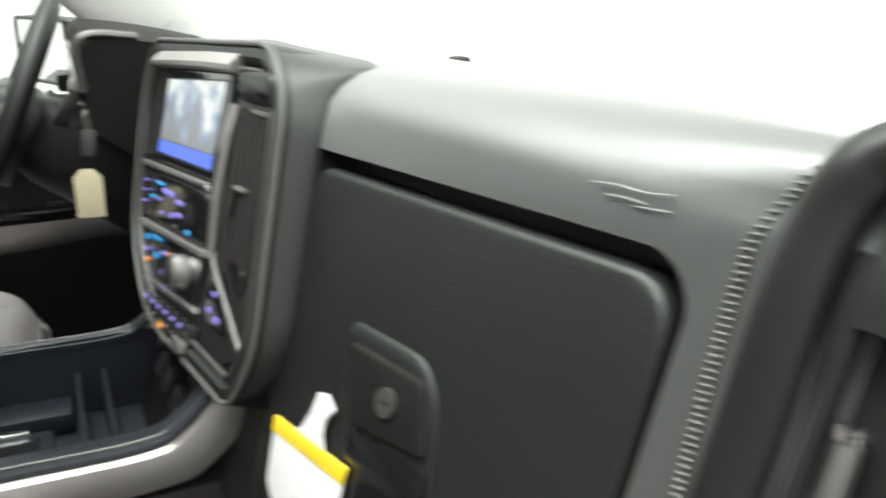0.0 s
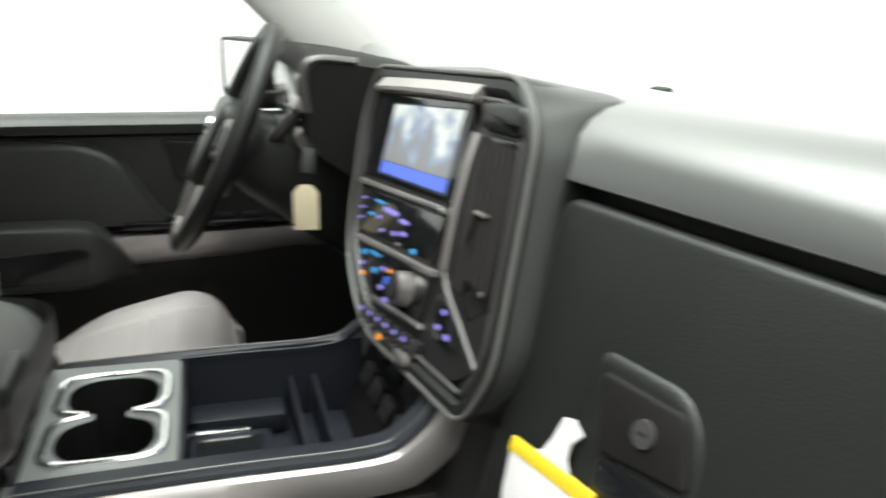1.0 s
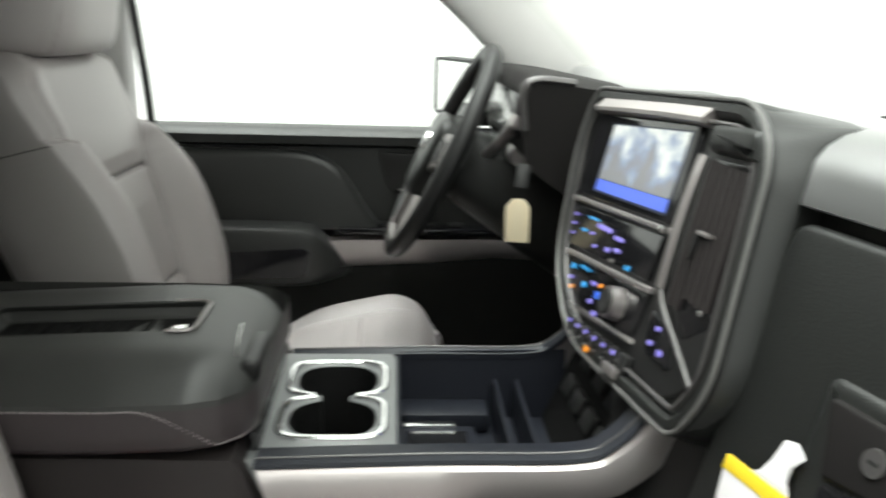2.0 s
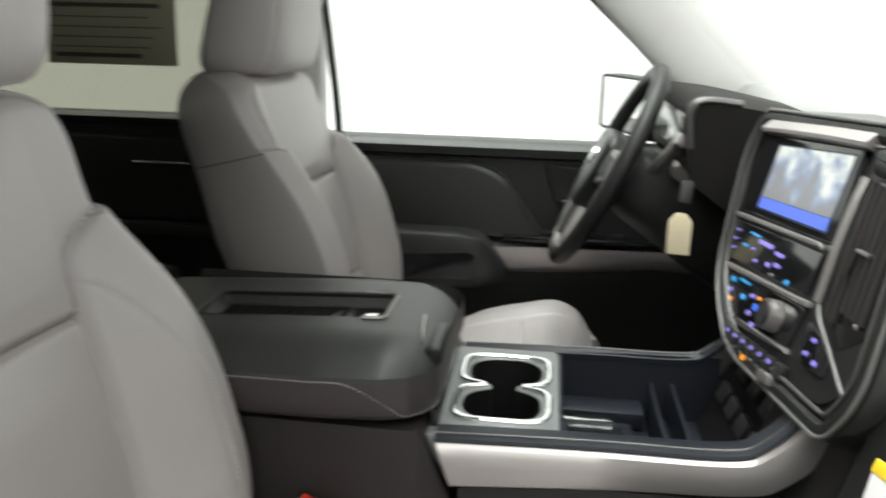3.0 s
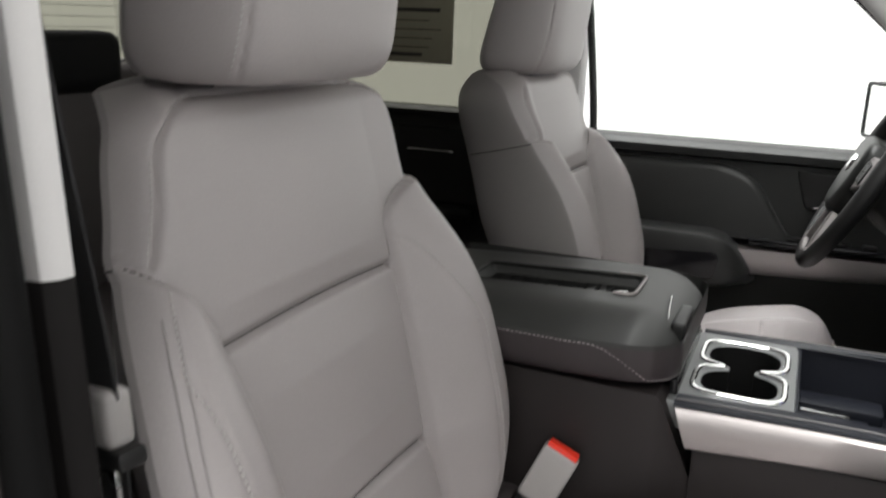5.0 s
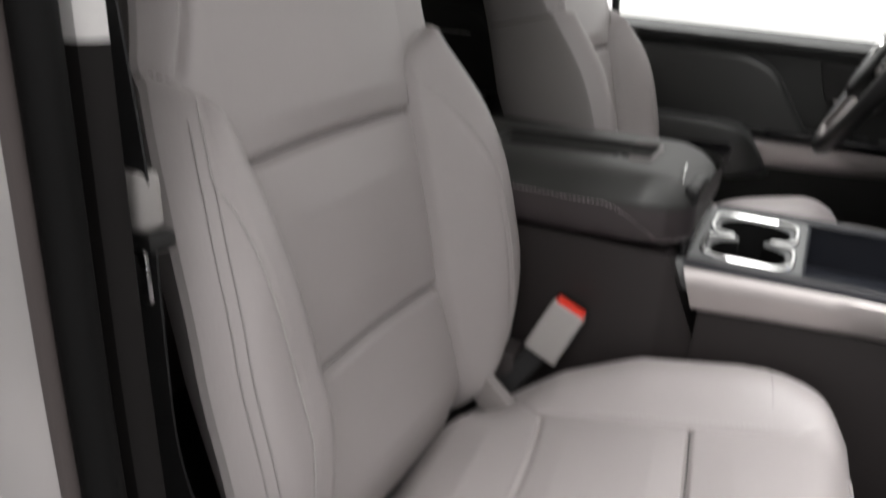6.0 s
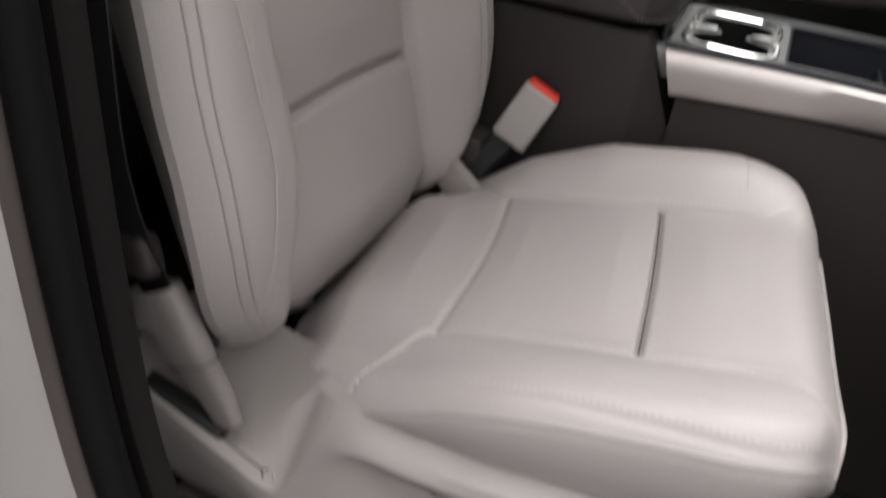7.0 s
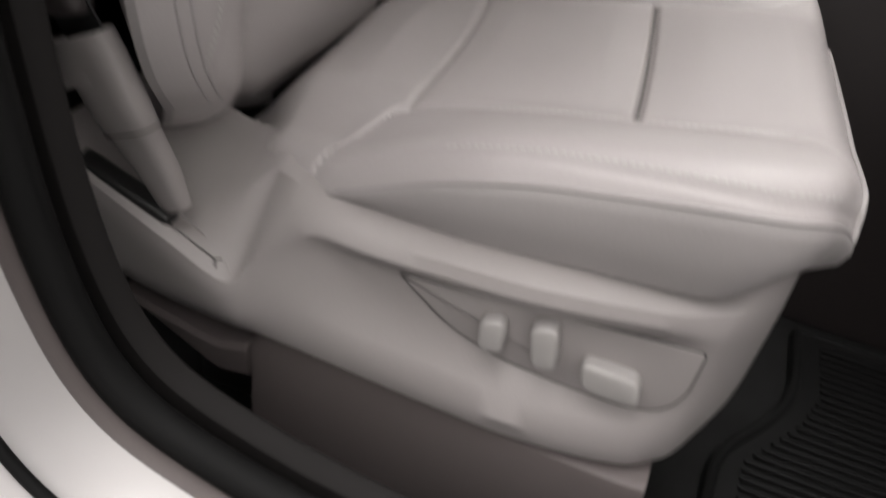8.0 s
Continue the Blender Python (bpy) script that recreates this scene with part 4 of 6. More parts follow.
    for y, ring in (
        (-0.572, [(0.14, 0.262), (0.19, 0.258), (0.212, 0.254), (0.217, 0.249), (0.216, 0.238), (0.212, 0.215), (0.208, 0.190), (0.200, 0.178), (0.15, 0.178)]),
        (-0.560, [(0.13, 0.270), (0.20, 0.264), (0.226, 0.261), (0.233, 0.256), (0.233, 0.246), (0.230, 0.215), (0.227, 0.182), (0.219, 0.170), (0.13, 0.170)]),
        (-0.520, [(0.12, 0.268), (0.205, 0.232), (0.2265, 0.2425), (0.2345, 0.2395), (0.236, 0.229), (0.233, 0.205), (0.230, 0.175), (0.223, 0.163), (0.12, 0.163)]),
        (-0.470, [(0.13, 0.262), (0.204, 0.213), (0.2260, 0.2210), (0.2340, 0.2170), (0.2355, 0.206), (0.234, 0.190), (0.231, 0.168), (0.225, 0.158), (0.12, 0.158)]),
        (-0.425, [(0.14, 0.270), (0.183, 0.258), (0.2200, 0.202), (0.2300, 0.197), (0.233, 0.188), (0.233, 0.176), (0.231, 0.166), (0.225, 0.1565), (0.12, 0.156)]),
        (-0.410, [(0.14, 0.270), (0.182, 0.262), (0.207, 0.236), (0.216, 0.222), (0.2195, 0.213), (0.222, 0.204), (0.2245, 0.195), (0.227, 0.185), (0.2285, 0.176), (0.2285, 0.167), (0.2235, 0.1565), (0.13, 0.156)]),
        (-0.375, [(0.15, 0.268), (0.196, 0.264), (0.211, 0.255), (0.2145, 0.247), (0.2125, 0.240), (0.2120, 0.233), (0.2140, 0.222), (0.2180, 0.205), (0.2225, 0.189), (0.2260, 0.172), (0.2225, 0.1555), (0.14, 0.155)]),
        (-0.330, [(0.16, 0.270), (0.200, 0.2675), (0.214, 0.259), (0.2175, 0.251), (0.2140, 0.243), (0.2085, 0.239), (0.2083, 0.225), (0.2095, 0.203), (0.2195, 0.187), (0.2245, 0.171), (0.2210, 0.1525), (0.14, 0.152)]),
        (-0.280, [(0.16, 0.276), (0.202, 0.273), (0.2165, 0.265), (0.2195, 0.256), (0.2155, 0.248), (0.2064, 0.2445), (0.2056, 0.228), (0.2060, 0.199), (0.2165, 0.183), (0.2235, 0.165), (0.2200, 0.150), (0.14, 0.1495)]),
        (-0.220, [(0.16, 0.282), (0.203, 0.279), (0.217, 0.271), (0.2195, 0.262), (0.2155, 0.2535), (0.2034, 0.2495), (0.2023, 0.230), (0.2026, 0.194), (0.2145, 0.180), (0.2220, 0.163), (0.2180, 0.1480), (0.14, 0.1475)]),
        (-0.155, [(0.15, 0.289), (0.196, 0.286), (0.209, 0.278), (0.2115, 0.269), (0.2075, 0.260), (0.1998, 0.256), (0.1988, 0.234), (0.1990, 0.196), (0.2060, 0.184), (0.2125, 0.164), (0.2080, 0.1485), (0.13, 0.148)]),
        (-0.128, [(0.14, 0.293), (0.186, 0.290), (0.199, 0.281), (0.2025, 0.270), (0.2010, 0.262), (0.1990, 0.255), (0.1975, 0.238), (0.1975, 0.205), (0.1990, 0.190), (0.2000, 0.166), (0.1945, 0.151), (0.12, 0.150)]),
        (-0.112, [(0.14, 0.296), (0.178, 0.293), (0.190, 0.283), (0.192, 0.271), (0.1915, 0.262), (0.190, 0.252), (0.1885, 0.236), (0.1875, 0.208), (0.1865, 0.192), (0.1855, 0.169), (0.178, 0.156), (0.11, 0.155)]),
        (-0.092, [(0.12, 0.299), (0.150, 0.296), (0.160, 0.285), (0.162, 0.268), (0.160, 0.245), (0.156, 0.212), (0.152, 0.192), (0.143, 0.182), (0.09, 0.180)]),
        (-0.084, [(0.10, 0.298), (0.120, 0.294), (0.128, 0.284), (0.130, 0.270), (0.128, 0.252), (0.124, 0.228), (0.120, 0.212), (0.112, 0.205), (0.08, 0.204)]),
    ):
        if len(ring) == 9:
            mids = [((ring[k][0] + ring[k + 1][0]) / 2, (ring[k][1] + ring[k + 1][1]) / 2) for k in (3, 4, 5)]
            ring = ring[:4] + [mids[0], ring[4], mids[1], ring[5], mids[2]] + ring[6:]
        rings.append([(cx + s * a, y, z) for a, z in ring])
    line = [curve([r[i] for r in rings], 5) for i in range(len(rings[0]))]
    vs, fs = loft([[line[i][j] for i in range(len(line))] for j in range(len(line[0]))])
    mk("moulding", vs, fs, TRIM_GREY, side, "grey moulded plastic", smooth=38)

    def on_side(a, b, h):
        x = 0.2084 - 0.0550 * (a + 0.33)
        return (cx + s * (x + h), a, b)

    pad = rounded([(-0.316, 0.2395), (-0.123, 0.2545), (-0.124, 0.218), (-0.134, 0.199), (-0.158, 0.1925), (-0.212, 0.1945), (-0.252, 0.201), (-0.280, 0.212)], [0.006, 0.006, 0.02, 0.012, 0.015, 0.02, 0.02, 0.02], 5)
    vs, fs = plate(pad, -0.006, 0.0021, on_side, 0.0004)
    mk("switch_panel", vs, fs, SEAM, side, "dark outline of the switch panel")
    vs, fs = plate(inset(pad, 0.0013), -0.006, 0.0026, on_side, 0.0006)
    mk("switch_panel", vs, fs, TRIM_GREY, side, "grey switch panel")
    for pts, h in (([(-0.257, 0.232), (-0.241, 0.237), (-0.238, 0.211), (-0.254, 0.208)], 0.013), ([(-0.226, 0.241), (-0.209, 0.245), (-0.203, 0.212), (-0.219, 0.210)], 0.015), ([(-0.191, 0.226), (-0.154, 0.225), (-0.149, 0.204), (-0.186, 0.205)], 0.014)):
        vs, fs = plate(rounded(pts, 0.0075, 5), 0.0, h, on_side, 0.0028)
        mk("power_switch", vs, fs, BUCKLE, side, "grey power seat switch")
    # dark block for the shade in the belt slot at the cover's rear, and the split line before it
    m = frame_at((cx + s * 0.2200, -0.5090, 0.2350), (-0.05 * s, 1, -0.36), (s, 0.05, -0.05))
    part("belt_slot", box((0.076, 0.018, 0.012), (0, 0, 0), 0.0075, m, 4), HARD, side, "black block for the shaded belt slot")
    for line in (((0.2225, -0.474, 0.2208), (0.2235, -0.4555, 0.2142), (0.2224, -0.439, 0.2060)), ((0.2224, -0.439, 0.2060), (0.2200, -0.4352, 0.2068)), ((0.2224, -0.439, 0.2060), (0.2262, -0.4368, 0.2028)), ((0.2225, -0.474, 0.2208), (0.2250, -0.4745, 0.2203))):
        vs, fs = tube([(cx + s * x, y, z) for x, y, z in line], 0.0007, None, 6)
        mk("split_line", vs, fs, SEAM, side, "dark split line")
    vs, fs = tube(curve([(cx + s * x, y, z) for x, y, z in ((0.212, -0.474, 0.2240), (0.2135, -0.452, 0.2150), (0.2170, -0.436, 0.2075), (0.2250, -0.4255, 0.1975))], 5), 0.0011, None, 6)
    mk("pocket_edge", vs, fs, TRIM_GREY, side)
    rings = []
    for y, zt in ((-0.414, 0.140), (-0.405, 0.1495), (-0.33, 0.1465), (-0.22, 0.1415), (-0.15, 0.1415), (-0.125, 0.143)):
        rings.append([(cx + s * x, y, z) for x, z in ((0.10, 0.02), (0.190, 0.005), (0.206, 0.02), (0.2140, zt - 0.012), (0.2120, zt - 0.003), (0.206, zt), (0.10, zt))])
    vs, fs = loft(rings)
    mk("track_cover", vs, fs, RAIL, top, "dark seat track cover")
    # lever-shaped end of the track cover
    rings = []
    for y, z0, z1 in ((-0.520, 0.136, 0.1425), (-0.500, 0.128, 0.1400), (-0.470, 0.114, 0.1345), (-0.440, 0.100, 0.1300), (-0.428, 0.101, 0.1330), (-0.4145, 0.104, 0.1370)):
        rings.append([(cx + s * x, y, z) for x, z in ((0.16, z0), (0.212, z0), (0.219, z0 + 0.004), (0.2215, z1 - 0.004), (0.218, z1), (0.16, z1 + 0.002))])
    line = [curve([r[i] for r in rings], 4) for i in range(6)]
    vs, fs = loft([[line[i][j] for i in range(6)] for j in range(len(line[0]))])
    mk("track_end_cap", vs, fs, RAIL, top, "dark end cap of the track cover")
    for x in (-0.16, 0.13):
        part("seat_track", hexa((cx + x - 0.02, -0.50, 0.001), (cx + x + 0.02, -0.14, 0.159), 0.006), HARD, top)
    return top


seat(1, "grey leather front passenger seat with power switches on its side")
seat(-1, "grey leather driver's seat behind the steering wheel")

# rear bench, in a dark tone that takes in the shade behind the front seats
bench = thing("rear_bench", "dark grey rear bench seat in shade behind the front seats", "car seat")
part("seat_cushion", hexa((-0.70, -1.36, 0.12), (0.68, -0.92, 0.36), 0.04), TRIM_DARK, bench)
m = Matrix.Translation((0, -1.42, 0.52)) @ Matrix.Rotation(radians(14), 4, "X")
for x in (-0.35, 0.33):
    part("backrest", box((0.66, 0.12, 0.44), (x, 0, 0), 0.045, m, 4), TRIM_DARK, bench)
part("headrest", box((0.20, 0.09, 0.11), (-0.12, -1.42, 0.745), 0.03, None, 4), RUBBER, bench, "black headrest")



# ---- dashboard ----
def face(x, z, h=0.0):
    """A point on the passenger's side of the dashboard face; h: how far it stands out."""
    y = 0.057 + 0.23 * x + 0.29 * (z - 0.69)
    return (x + 0.216 * h, y - 0.938 * h, z + 0.272 * h)


dash = thing("dashboard", "charcoal grained dashboard with a stitched soft upper pad", "dashboard")


def pad_section(x, low):
    """The dashboard's section at x, from the windscreen over the roll and down to the height low."""
    yf = lambda z: (0.057 + 0.23 * x + 0.29 * (z - 0.69)) if x > 0.2 else (0.103 + 0.02 * min(1.0, (0.2 - x) / 0.3) + 0.29 * (z - 0.69))
    far = 0.468 - 0.27 * (x / 0.74) ** 2
    b0 = yf(0.71)
    k = max(0.35, min(1.0, (far - b0) / 0.20))
    top = [(far, 0.66), (far, 0.712), (b0 + 0.150 * k, 0.7400), (b0 + 0.110 * k, 0.7475), (b0 + 0.078 * k, 0.7500), (b0 + 0.054 * k, 0.7490), (b0 + 0.036 * k, 0.7450), (b0 + 0.022 * k, 0.7380), (b0 + 0.011, 0.7285), (b0 + 0.004, 0.7180), (b0, 0.708)]
    return top + [(yf(0.708 + (low - 0.708) * t), 0.708 + (low - 0.708) * t) for t in (0.3, 0.65, 0.94)] + [(yf(low) + 0.0025, low), (yf(low) + 0.008, low - 0.0025), (yf(low) + 0.06, low - 0.004)]


def pad_y(x, z):
    """How far back the pad's front lies at a height."""
    line = pad_section(x, 0.69)[4:11][::-1]
    if z < 0.708:
        return 0.057 + 0.23 * x + 0.29 * (z - 0.69)
    return float(np.interp(z, [p[1] for p in line], [p[0] for p in line]))


def pad_low(x):
    """The lower edge of the skin: over the glove box, round its corner and down beside it."""
    if x < 0.5125:
        return 0.698
    return max(0.44, 0.698 - 0.030 + math.sqrt(max(0.0, 0.030 ** 2 - (x - 0.5125) ** 2)) if x < 0.5425 else 0.44)


xs_ = list(np.linspace(-0.735, 0.5125, 60)) + list(0.5125 + 0.030 * np.sin(np.linspace(0.1, 1, 12) * math.pi / 2)) + [0.5433] + list(np.linspace(0.548, 0.602, 8))
v, f = loft([[(x, y, z) for y, z in pad_section(x, pad_low(x))] for x in xs_])
mk("upper_pad", v, f, DASH_SKIN, dash, "charcoal soft upper pad", smooth=60)
rings = [[(x, y, z) for y, z in pad_section(x, 0.69)] for x in np.linspace(0.6025, 0.735, 12)]
v, f = loft(rings)
mk("end_cap", v, f, DASH, dash)
# dark carrier behind the pads
v, f = loft([[face(x, z, -0.022) for z in (0.70, 0.42)] + [(x, 0.36, 0.42), (x, 0.36, 0.69)] for x in (0.10, 0.70)])
mk("carrier", v, f, HARD, dash)
v, f = loft([[(x, 0.16, 0.70), (x, 0.135, 0.52), (x, 0.17, 0.40), (x, 0.40, 0.36), (x, 0.40, 0.69)] for x in (-0.735, 0.12)])
mk("driver_panel", v, f, HARD, dash, "black lower dash panel")
# creases in the pad above the glove box
for pts in (((0.476, 0.7185), (0.490, 0.7195), (0.505, 0.7190), (0.520, 0.7205)), ((0.486, 0.7145), (0.497, 0.7150), (0.507, 0.7143)), ((0.503, 0.7125), (0.512, 0.7130), (0.521, 0.7135))):
    line = [Vector(face(x, z, 0.0005)) for x, z in pts]
    v, f = tube(curve(line, 5), 0.0005, 0.0003, 6)
    mk("crease", v, f, DASH_SKIN, dash)
# ladder stitching beside the vent
verts, faces = [], []
for k in range(64):
    z = 0.560 + k * 0.0030
    x = float(np.interp(z, [0.56, 0.61, 0.667, 0.71, 0.724, 0.738, 0.75], [0.5665, 0.564, 0.5600, 0.5590, 0.5625, 0.5690, 0.579]))
    dz = 0.002
    up = Vector((0.0, pad_y(x, min(0.7495, z + dz)) - pad_y(x, z - dz), 2 * dz)).normalized()
    at_ = Vector((x, pad_y(x, z), z)) + Vector((0.2, -up.z, up.y)) * 0.0008
    b = box((0.0050, 0.0014, 0.0018), (0, 0, 0), 0.0007, frame_at(at_, (1, 0.23, 0.05), tuple(up)), 1)
    o = len(verts)
    b.verts.index_update()
    verts += [tuple(q.co) for q in b.verts]
    faces += [tuple(o + q.index for q in fc.verts) for fc in b.faces]
    b.free()
tagged(mk("stitching", verts, faces, mat("grey_dash_thread", (0.13, 0.128, 0.122), 0.7, vary=0.15), dash, "grey ladder stitching"), kind="stuff")
# demister slot and light sensor at the foot of the windscreen
v, f = loft([[(x, y - 0.007, 0.7035), (x, y + 0.007, 0.7015), (x, y + 0.007, 0.7225), (x, y - 0.007, 0.7245)] for x, y in ((0.345, 0.385), (0.45, 0.345), (0.56, 0.29))])
mk("demister_grille", v, f, HARD, dash, "black demister grille")
part("light_sensor", box((0.030, 0.022, 0.012), (-0.174, 0.425, 0.716), 0.005), HARD, dash, "black light sensor")

# glove box
glove = thing("glove_box", "closed charcoal glove box door with a latch in the dashboard", "glove box")
out = rounded([(0.2455, 0.6885), (0.5365, 0.6885), (0.5395, 0.61), (0.537, 0.445), (0.25, 0.445)], [0.016, 0.030, 0.0, 0.02, 0.02], 8)
crown = lambda z: 0.005 - 0.7 * max(0.0, z - 0.60) ** 2 - 0.5 * max(0.0, 0.60 - z) ** 2
rings = [[face(p.x, p.y, crown(p.y) + h) for p in inset(out, d)] for d, h in ((0.0, -0.020), (0.0, -0.0050), (0.0012, -0.0021), (0.0030, -0.0005))]
edge = inset(out, 0.0055)
mid = Vector((0.39, 0.57))
rings += [[face(p.x, p.y, crown(p.y)) for p in (mid.lerp(q, k) for q in edge)] for k in np.linspace(1.0, 0.02, 26)]
v, f = loft(rings, True, False)
mk("door_panel", v, f, DASH, glove, "charcoal crowned door panel", smooth=60)
pan = rounded([(0.330, 0.612), (0.408, 0.612), (0.430, 0.590), (0.445, 0.475), (0.352, 0.475), (0.338, 0.53)], 0.015, 6)
v, f = plate(pan, -0.012, 0.0085, face, 0.0115, 6)
mk("latch_surround", v, f, DASH, glove, "raised charcoal latch surround")
pan = rounded([(0.344, 0.598), (0.414, 0.598), (0.430, 0.560), (0.360, 0.552)], 0.006, 4)
v, f = plate(pan, 0.0, 0.0115, face, 0.003, 3)
mk("latch_paddle", v, f, JAMB, glove, "black latch paddle")
pan = rounded([(0.361, 0.550), (0.431, 0.556), (0.438, 0.512), (0.368, 0.508)], 0.006, 4)
v, f = plate(pan, 0.0, 0.0092, face, 0.0005, 2)
mk("latch_recess", v, f, GLOSS, glove, "dark finger recess")
m = frame_at(face(0.391, 0.5775, 0.0105), (1, 0.23, 0), (0, 0.29, 1))
bm = bmesh.new()
bmesh.ops.create_cone(bm, cap_ends=True, segments=32, radius1=0.0092, radius2=0.0085, depth=0.006)
bmesh.ops.transform(bm, matrix=m, verts=bm.verts)
part("lock_cylinder", bm, DIM_SATIN, glove, "dull metal lock")
part("keyhole", box((0.0075, 0.0022, 0.0006), (0, 0, 0.0031), 0, m), HARD, glove)

# side vent with its thick ring
vent = thing("side_air_vent", "upright air vent in a thick dark ring at the dashboard end", "air vent")
line = curve([(0.583, 0.125, 0.47), (0.5835, 0.158, 0.58), (0.5835, 0.168, 0.615), (0.5835, 0.179, 0.652), (0.583, 0.191, 0.696), (0.5845, 0.199, 0.720), (0.589, 0.206, 0.739), (0.601, 0.213, 0.750), (0.640, 0.220, 0.757), (0.69, 0.228, 0.757), (0.735, 0.234, 0.753)], 7)
v, f = tube(line, 0.0135, 0.0120, 20, up=(0.2, -1, 0.2))
mk("ring", v, f, VENT_RING, vent, "thick black ring")
line2 = [Vector((p.x + (0.015 if p.z < 0.74 else 0.012), p.y + 0.012, p.z - (0.0 if p.z < 0.72 else 0.014))) for p in line[:52]]
v, f = tube(line2, 0.0075, 0.007, 12, up=(0.2, -1, 0.2))
mk("inner_ring", v, f, VENT_RING, vent, "black inner edge")
v, f = loft([[(x, 0.04 + 0.23 * x + 0.29 * (z - 0.69) + 0.055, z) for z in (0.745, 0.45)] + [(x, 0.40, 0.45), (x, 0.40, 0.7)] for x in (0.606, 0.735)])
mk("duct", v, f, RUBBER, vent)
for i, x in enumerate((0.618, 0.634, 0.650, 0.666, 0.682, 0.698)):
    m = frame_at((x, 0.202 + 0.23 * (x - 0.62), 0.605), (0, 0.29, 1), (1, 0.5, 0))
    part("slat", box((0.235, 0.012, 0.0022), (0, 0, 0), 0.0008, m), SLAT, vent)
part("tab", box((0.042, 0.008, 0.010), (0, 0, 0), 0.003, frame_at((0.6135, 0.1915, 0.636), (0, 0.25, 1), (1, 0.3, 0))), SATIN, vent, "satin metal vent tab")
part("tab_tip", box((0.007, 0.010, 0.011), (0, 0, 0), 0.002, frame_at((0.6130, 0.1955, 0.6535), (0, 0.25, 1), (1, 0.3, 0))), CHROME, vent)


# ---- centre stack ----
def stk(x, z, h=0.0):
    y = 0.10 * x + 0.242 * z - 0.0968
    return (x + 0.0957 * h, y - 0.957 * h, z + 0.274 * h)


def panel(name, pts, r, lo, hi, m, parent, label="", bev=0.0015):
    v, f = plate(rounded(pts, r, 4), lo, hi, stk, bev)
    return mk(name, v, f, m, parent, label)


stack = thing("centre_stack", "dark centre stack with touchscreen, radio and climate controls", "centre console")
outline = [(-0.150, 0.7455), (0.190, 0.7605), (0.232, 0.730), (0.262, 0.560), (0.235, 0.512), (-0.010, 0.498), (-0.118, 0.555), (-0.160, 0.690)]
radii = [0.05, 0.04, 0.03, 0.03, 0.02, 0.05, 0.05, 0.04]
big = rounded(outline, radii, 7)
rings = [[Vector(stk(p.x, p.y, -0.12)) for p in big], [Vector(stk(p.x, p.y, 0.0)) for p in inset(big, 0.0)]]
v, f = loft([[tuple(p) for p in r] for r in rings])
mk("housing", v, f, DASH, stack, "charcoal housing")
v, f = band(inset(big, -0.003), inset(big, 0.014), -0.005, 0.010, stk, 0.0055)
mk("surround", v, f, DASH, stack, "charcoal rounded surround")
v, f = tube([Vector(stk(p.x, p.y, 0.0075)) for p in inset(big, 0.0175)], 0.0022, None, 8, closed=True)
mk("surround_line", v, f, DIM_SATIN, stack, "satin edge line")
# pale tube drawn as the highlight that the surround's rim catches
v, f = tube([Vector(stk(p.x, p.y, 0.0088)) for p in inset(big, -0.0015)], 0.0022, None, 8, closed=True)
mk("surround_highlight", v, f, EDGE_HIGHLIGHT, stack, "painted highlight along the outer edge of the surround")
# straight outer wall of the surround
flare = []
for d, h in ((0.001, 0.008), (0.003, 0.003), (0.004, -0.008), (0.005, -0.03), (0.005, -0.09)):
    flare.append([stk(p.x, p.y, h) for p in inset(big, -d)])
v, f = loft(flare, True, False)
mk("flare", v, f, DASH, stack, "charcoal outer wall of the surround", smooth=60)
# hollow curve that carries the surround into the dashboard face
def pad_z(x, y):
    """The height of the pad's top at y."""
    line = pad_section(x, 0.69)[1:8][::-1]
    return float(np.interp(y, [p[0] for p in line], [p[1] for p in line]))


loop_ = []
for p, q in zip(big, big[1:] + big[:1]):
    n = max(1, int((q - p).length / 0.003))
    loop_ += [p.lerp(q, k / n) for k in range(n)]
out_ = inset(loop_, -0.004)
arc_ = [(p, (q - p).normalized()) for p, q in zip(loop_, out_) if p.x > 0.13 and p.y > 0.520 or p.y > 0.742]
rings = []
for p, nrm in sorted(arc_, key=lambda g: math.atan2(g[0].y - 0.62, g[0].x)):
    a = Vector(stk(p.x + 0.003 * nrm.x, p.y + 0.003 * nrm.y, 0.003))
    e = max(0.0, min(1.0, (nrm.y - 0.55) / 0.42))
    e = e * e * (3 - 2 * e)
    xb = p.x + 0.002 + 0.002 * max(0.0, nrm.x) ** 0.5
    zb = min(p.y, 0.740)
    zb = zb + (0.7490 - zb) * min(1.0, 2.2 * e)
    yb = pad_y(xb, zb)
    back = 0.055 * max(0.0, e - 0.30) / 0.70
    b = Vector((xb, yb + back, zb if back == 0 else pad_z(xb, yb + back))) + Vector((0, 0.0012, -0.0012 * e))
    side_c = Vector((a.x + 0.004 * nrm.x, b.y - 0.23 * (b.x - a.x), a.z * 0.3 + b.z * 0.7))
    over_c = Vector((a.x * 0.8 + b.x * 0.2, a.y + 0.35 * (b.y - a.y), max(b.z, 0.749) + 0.001))
    c = side_c.lerp(over_c, e)
    rings.append([tuple(a * (1 - t) ** 2 + c * (2 * t * (1 - t)) + b * t * t) for t in np.linspace(0, 1, 14)])
v, f = loft(rings, False, False)
mk("hollow", v, f, SOFT, dash, "charcoal hollow beside the centre stack", smooth=80)
panel("face_plate", [(-0.132, 0.722), (0.212, 0.742), (0.240, 0.565), (0.20, 0.525), (0.0, 0.512), (-0.098, 0.56), (-0.140, 0.68)], 0.03, -0.001, 0.003, HARD, stack)
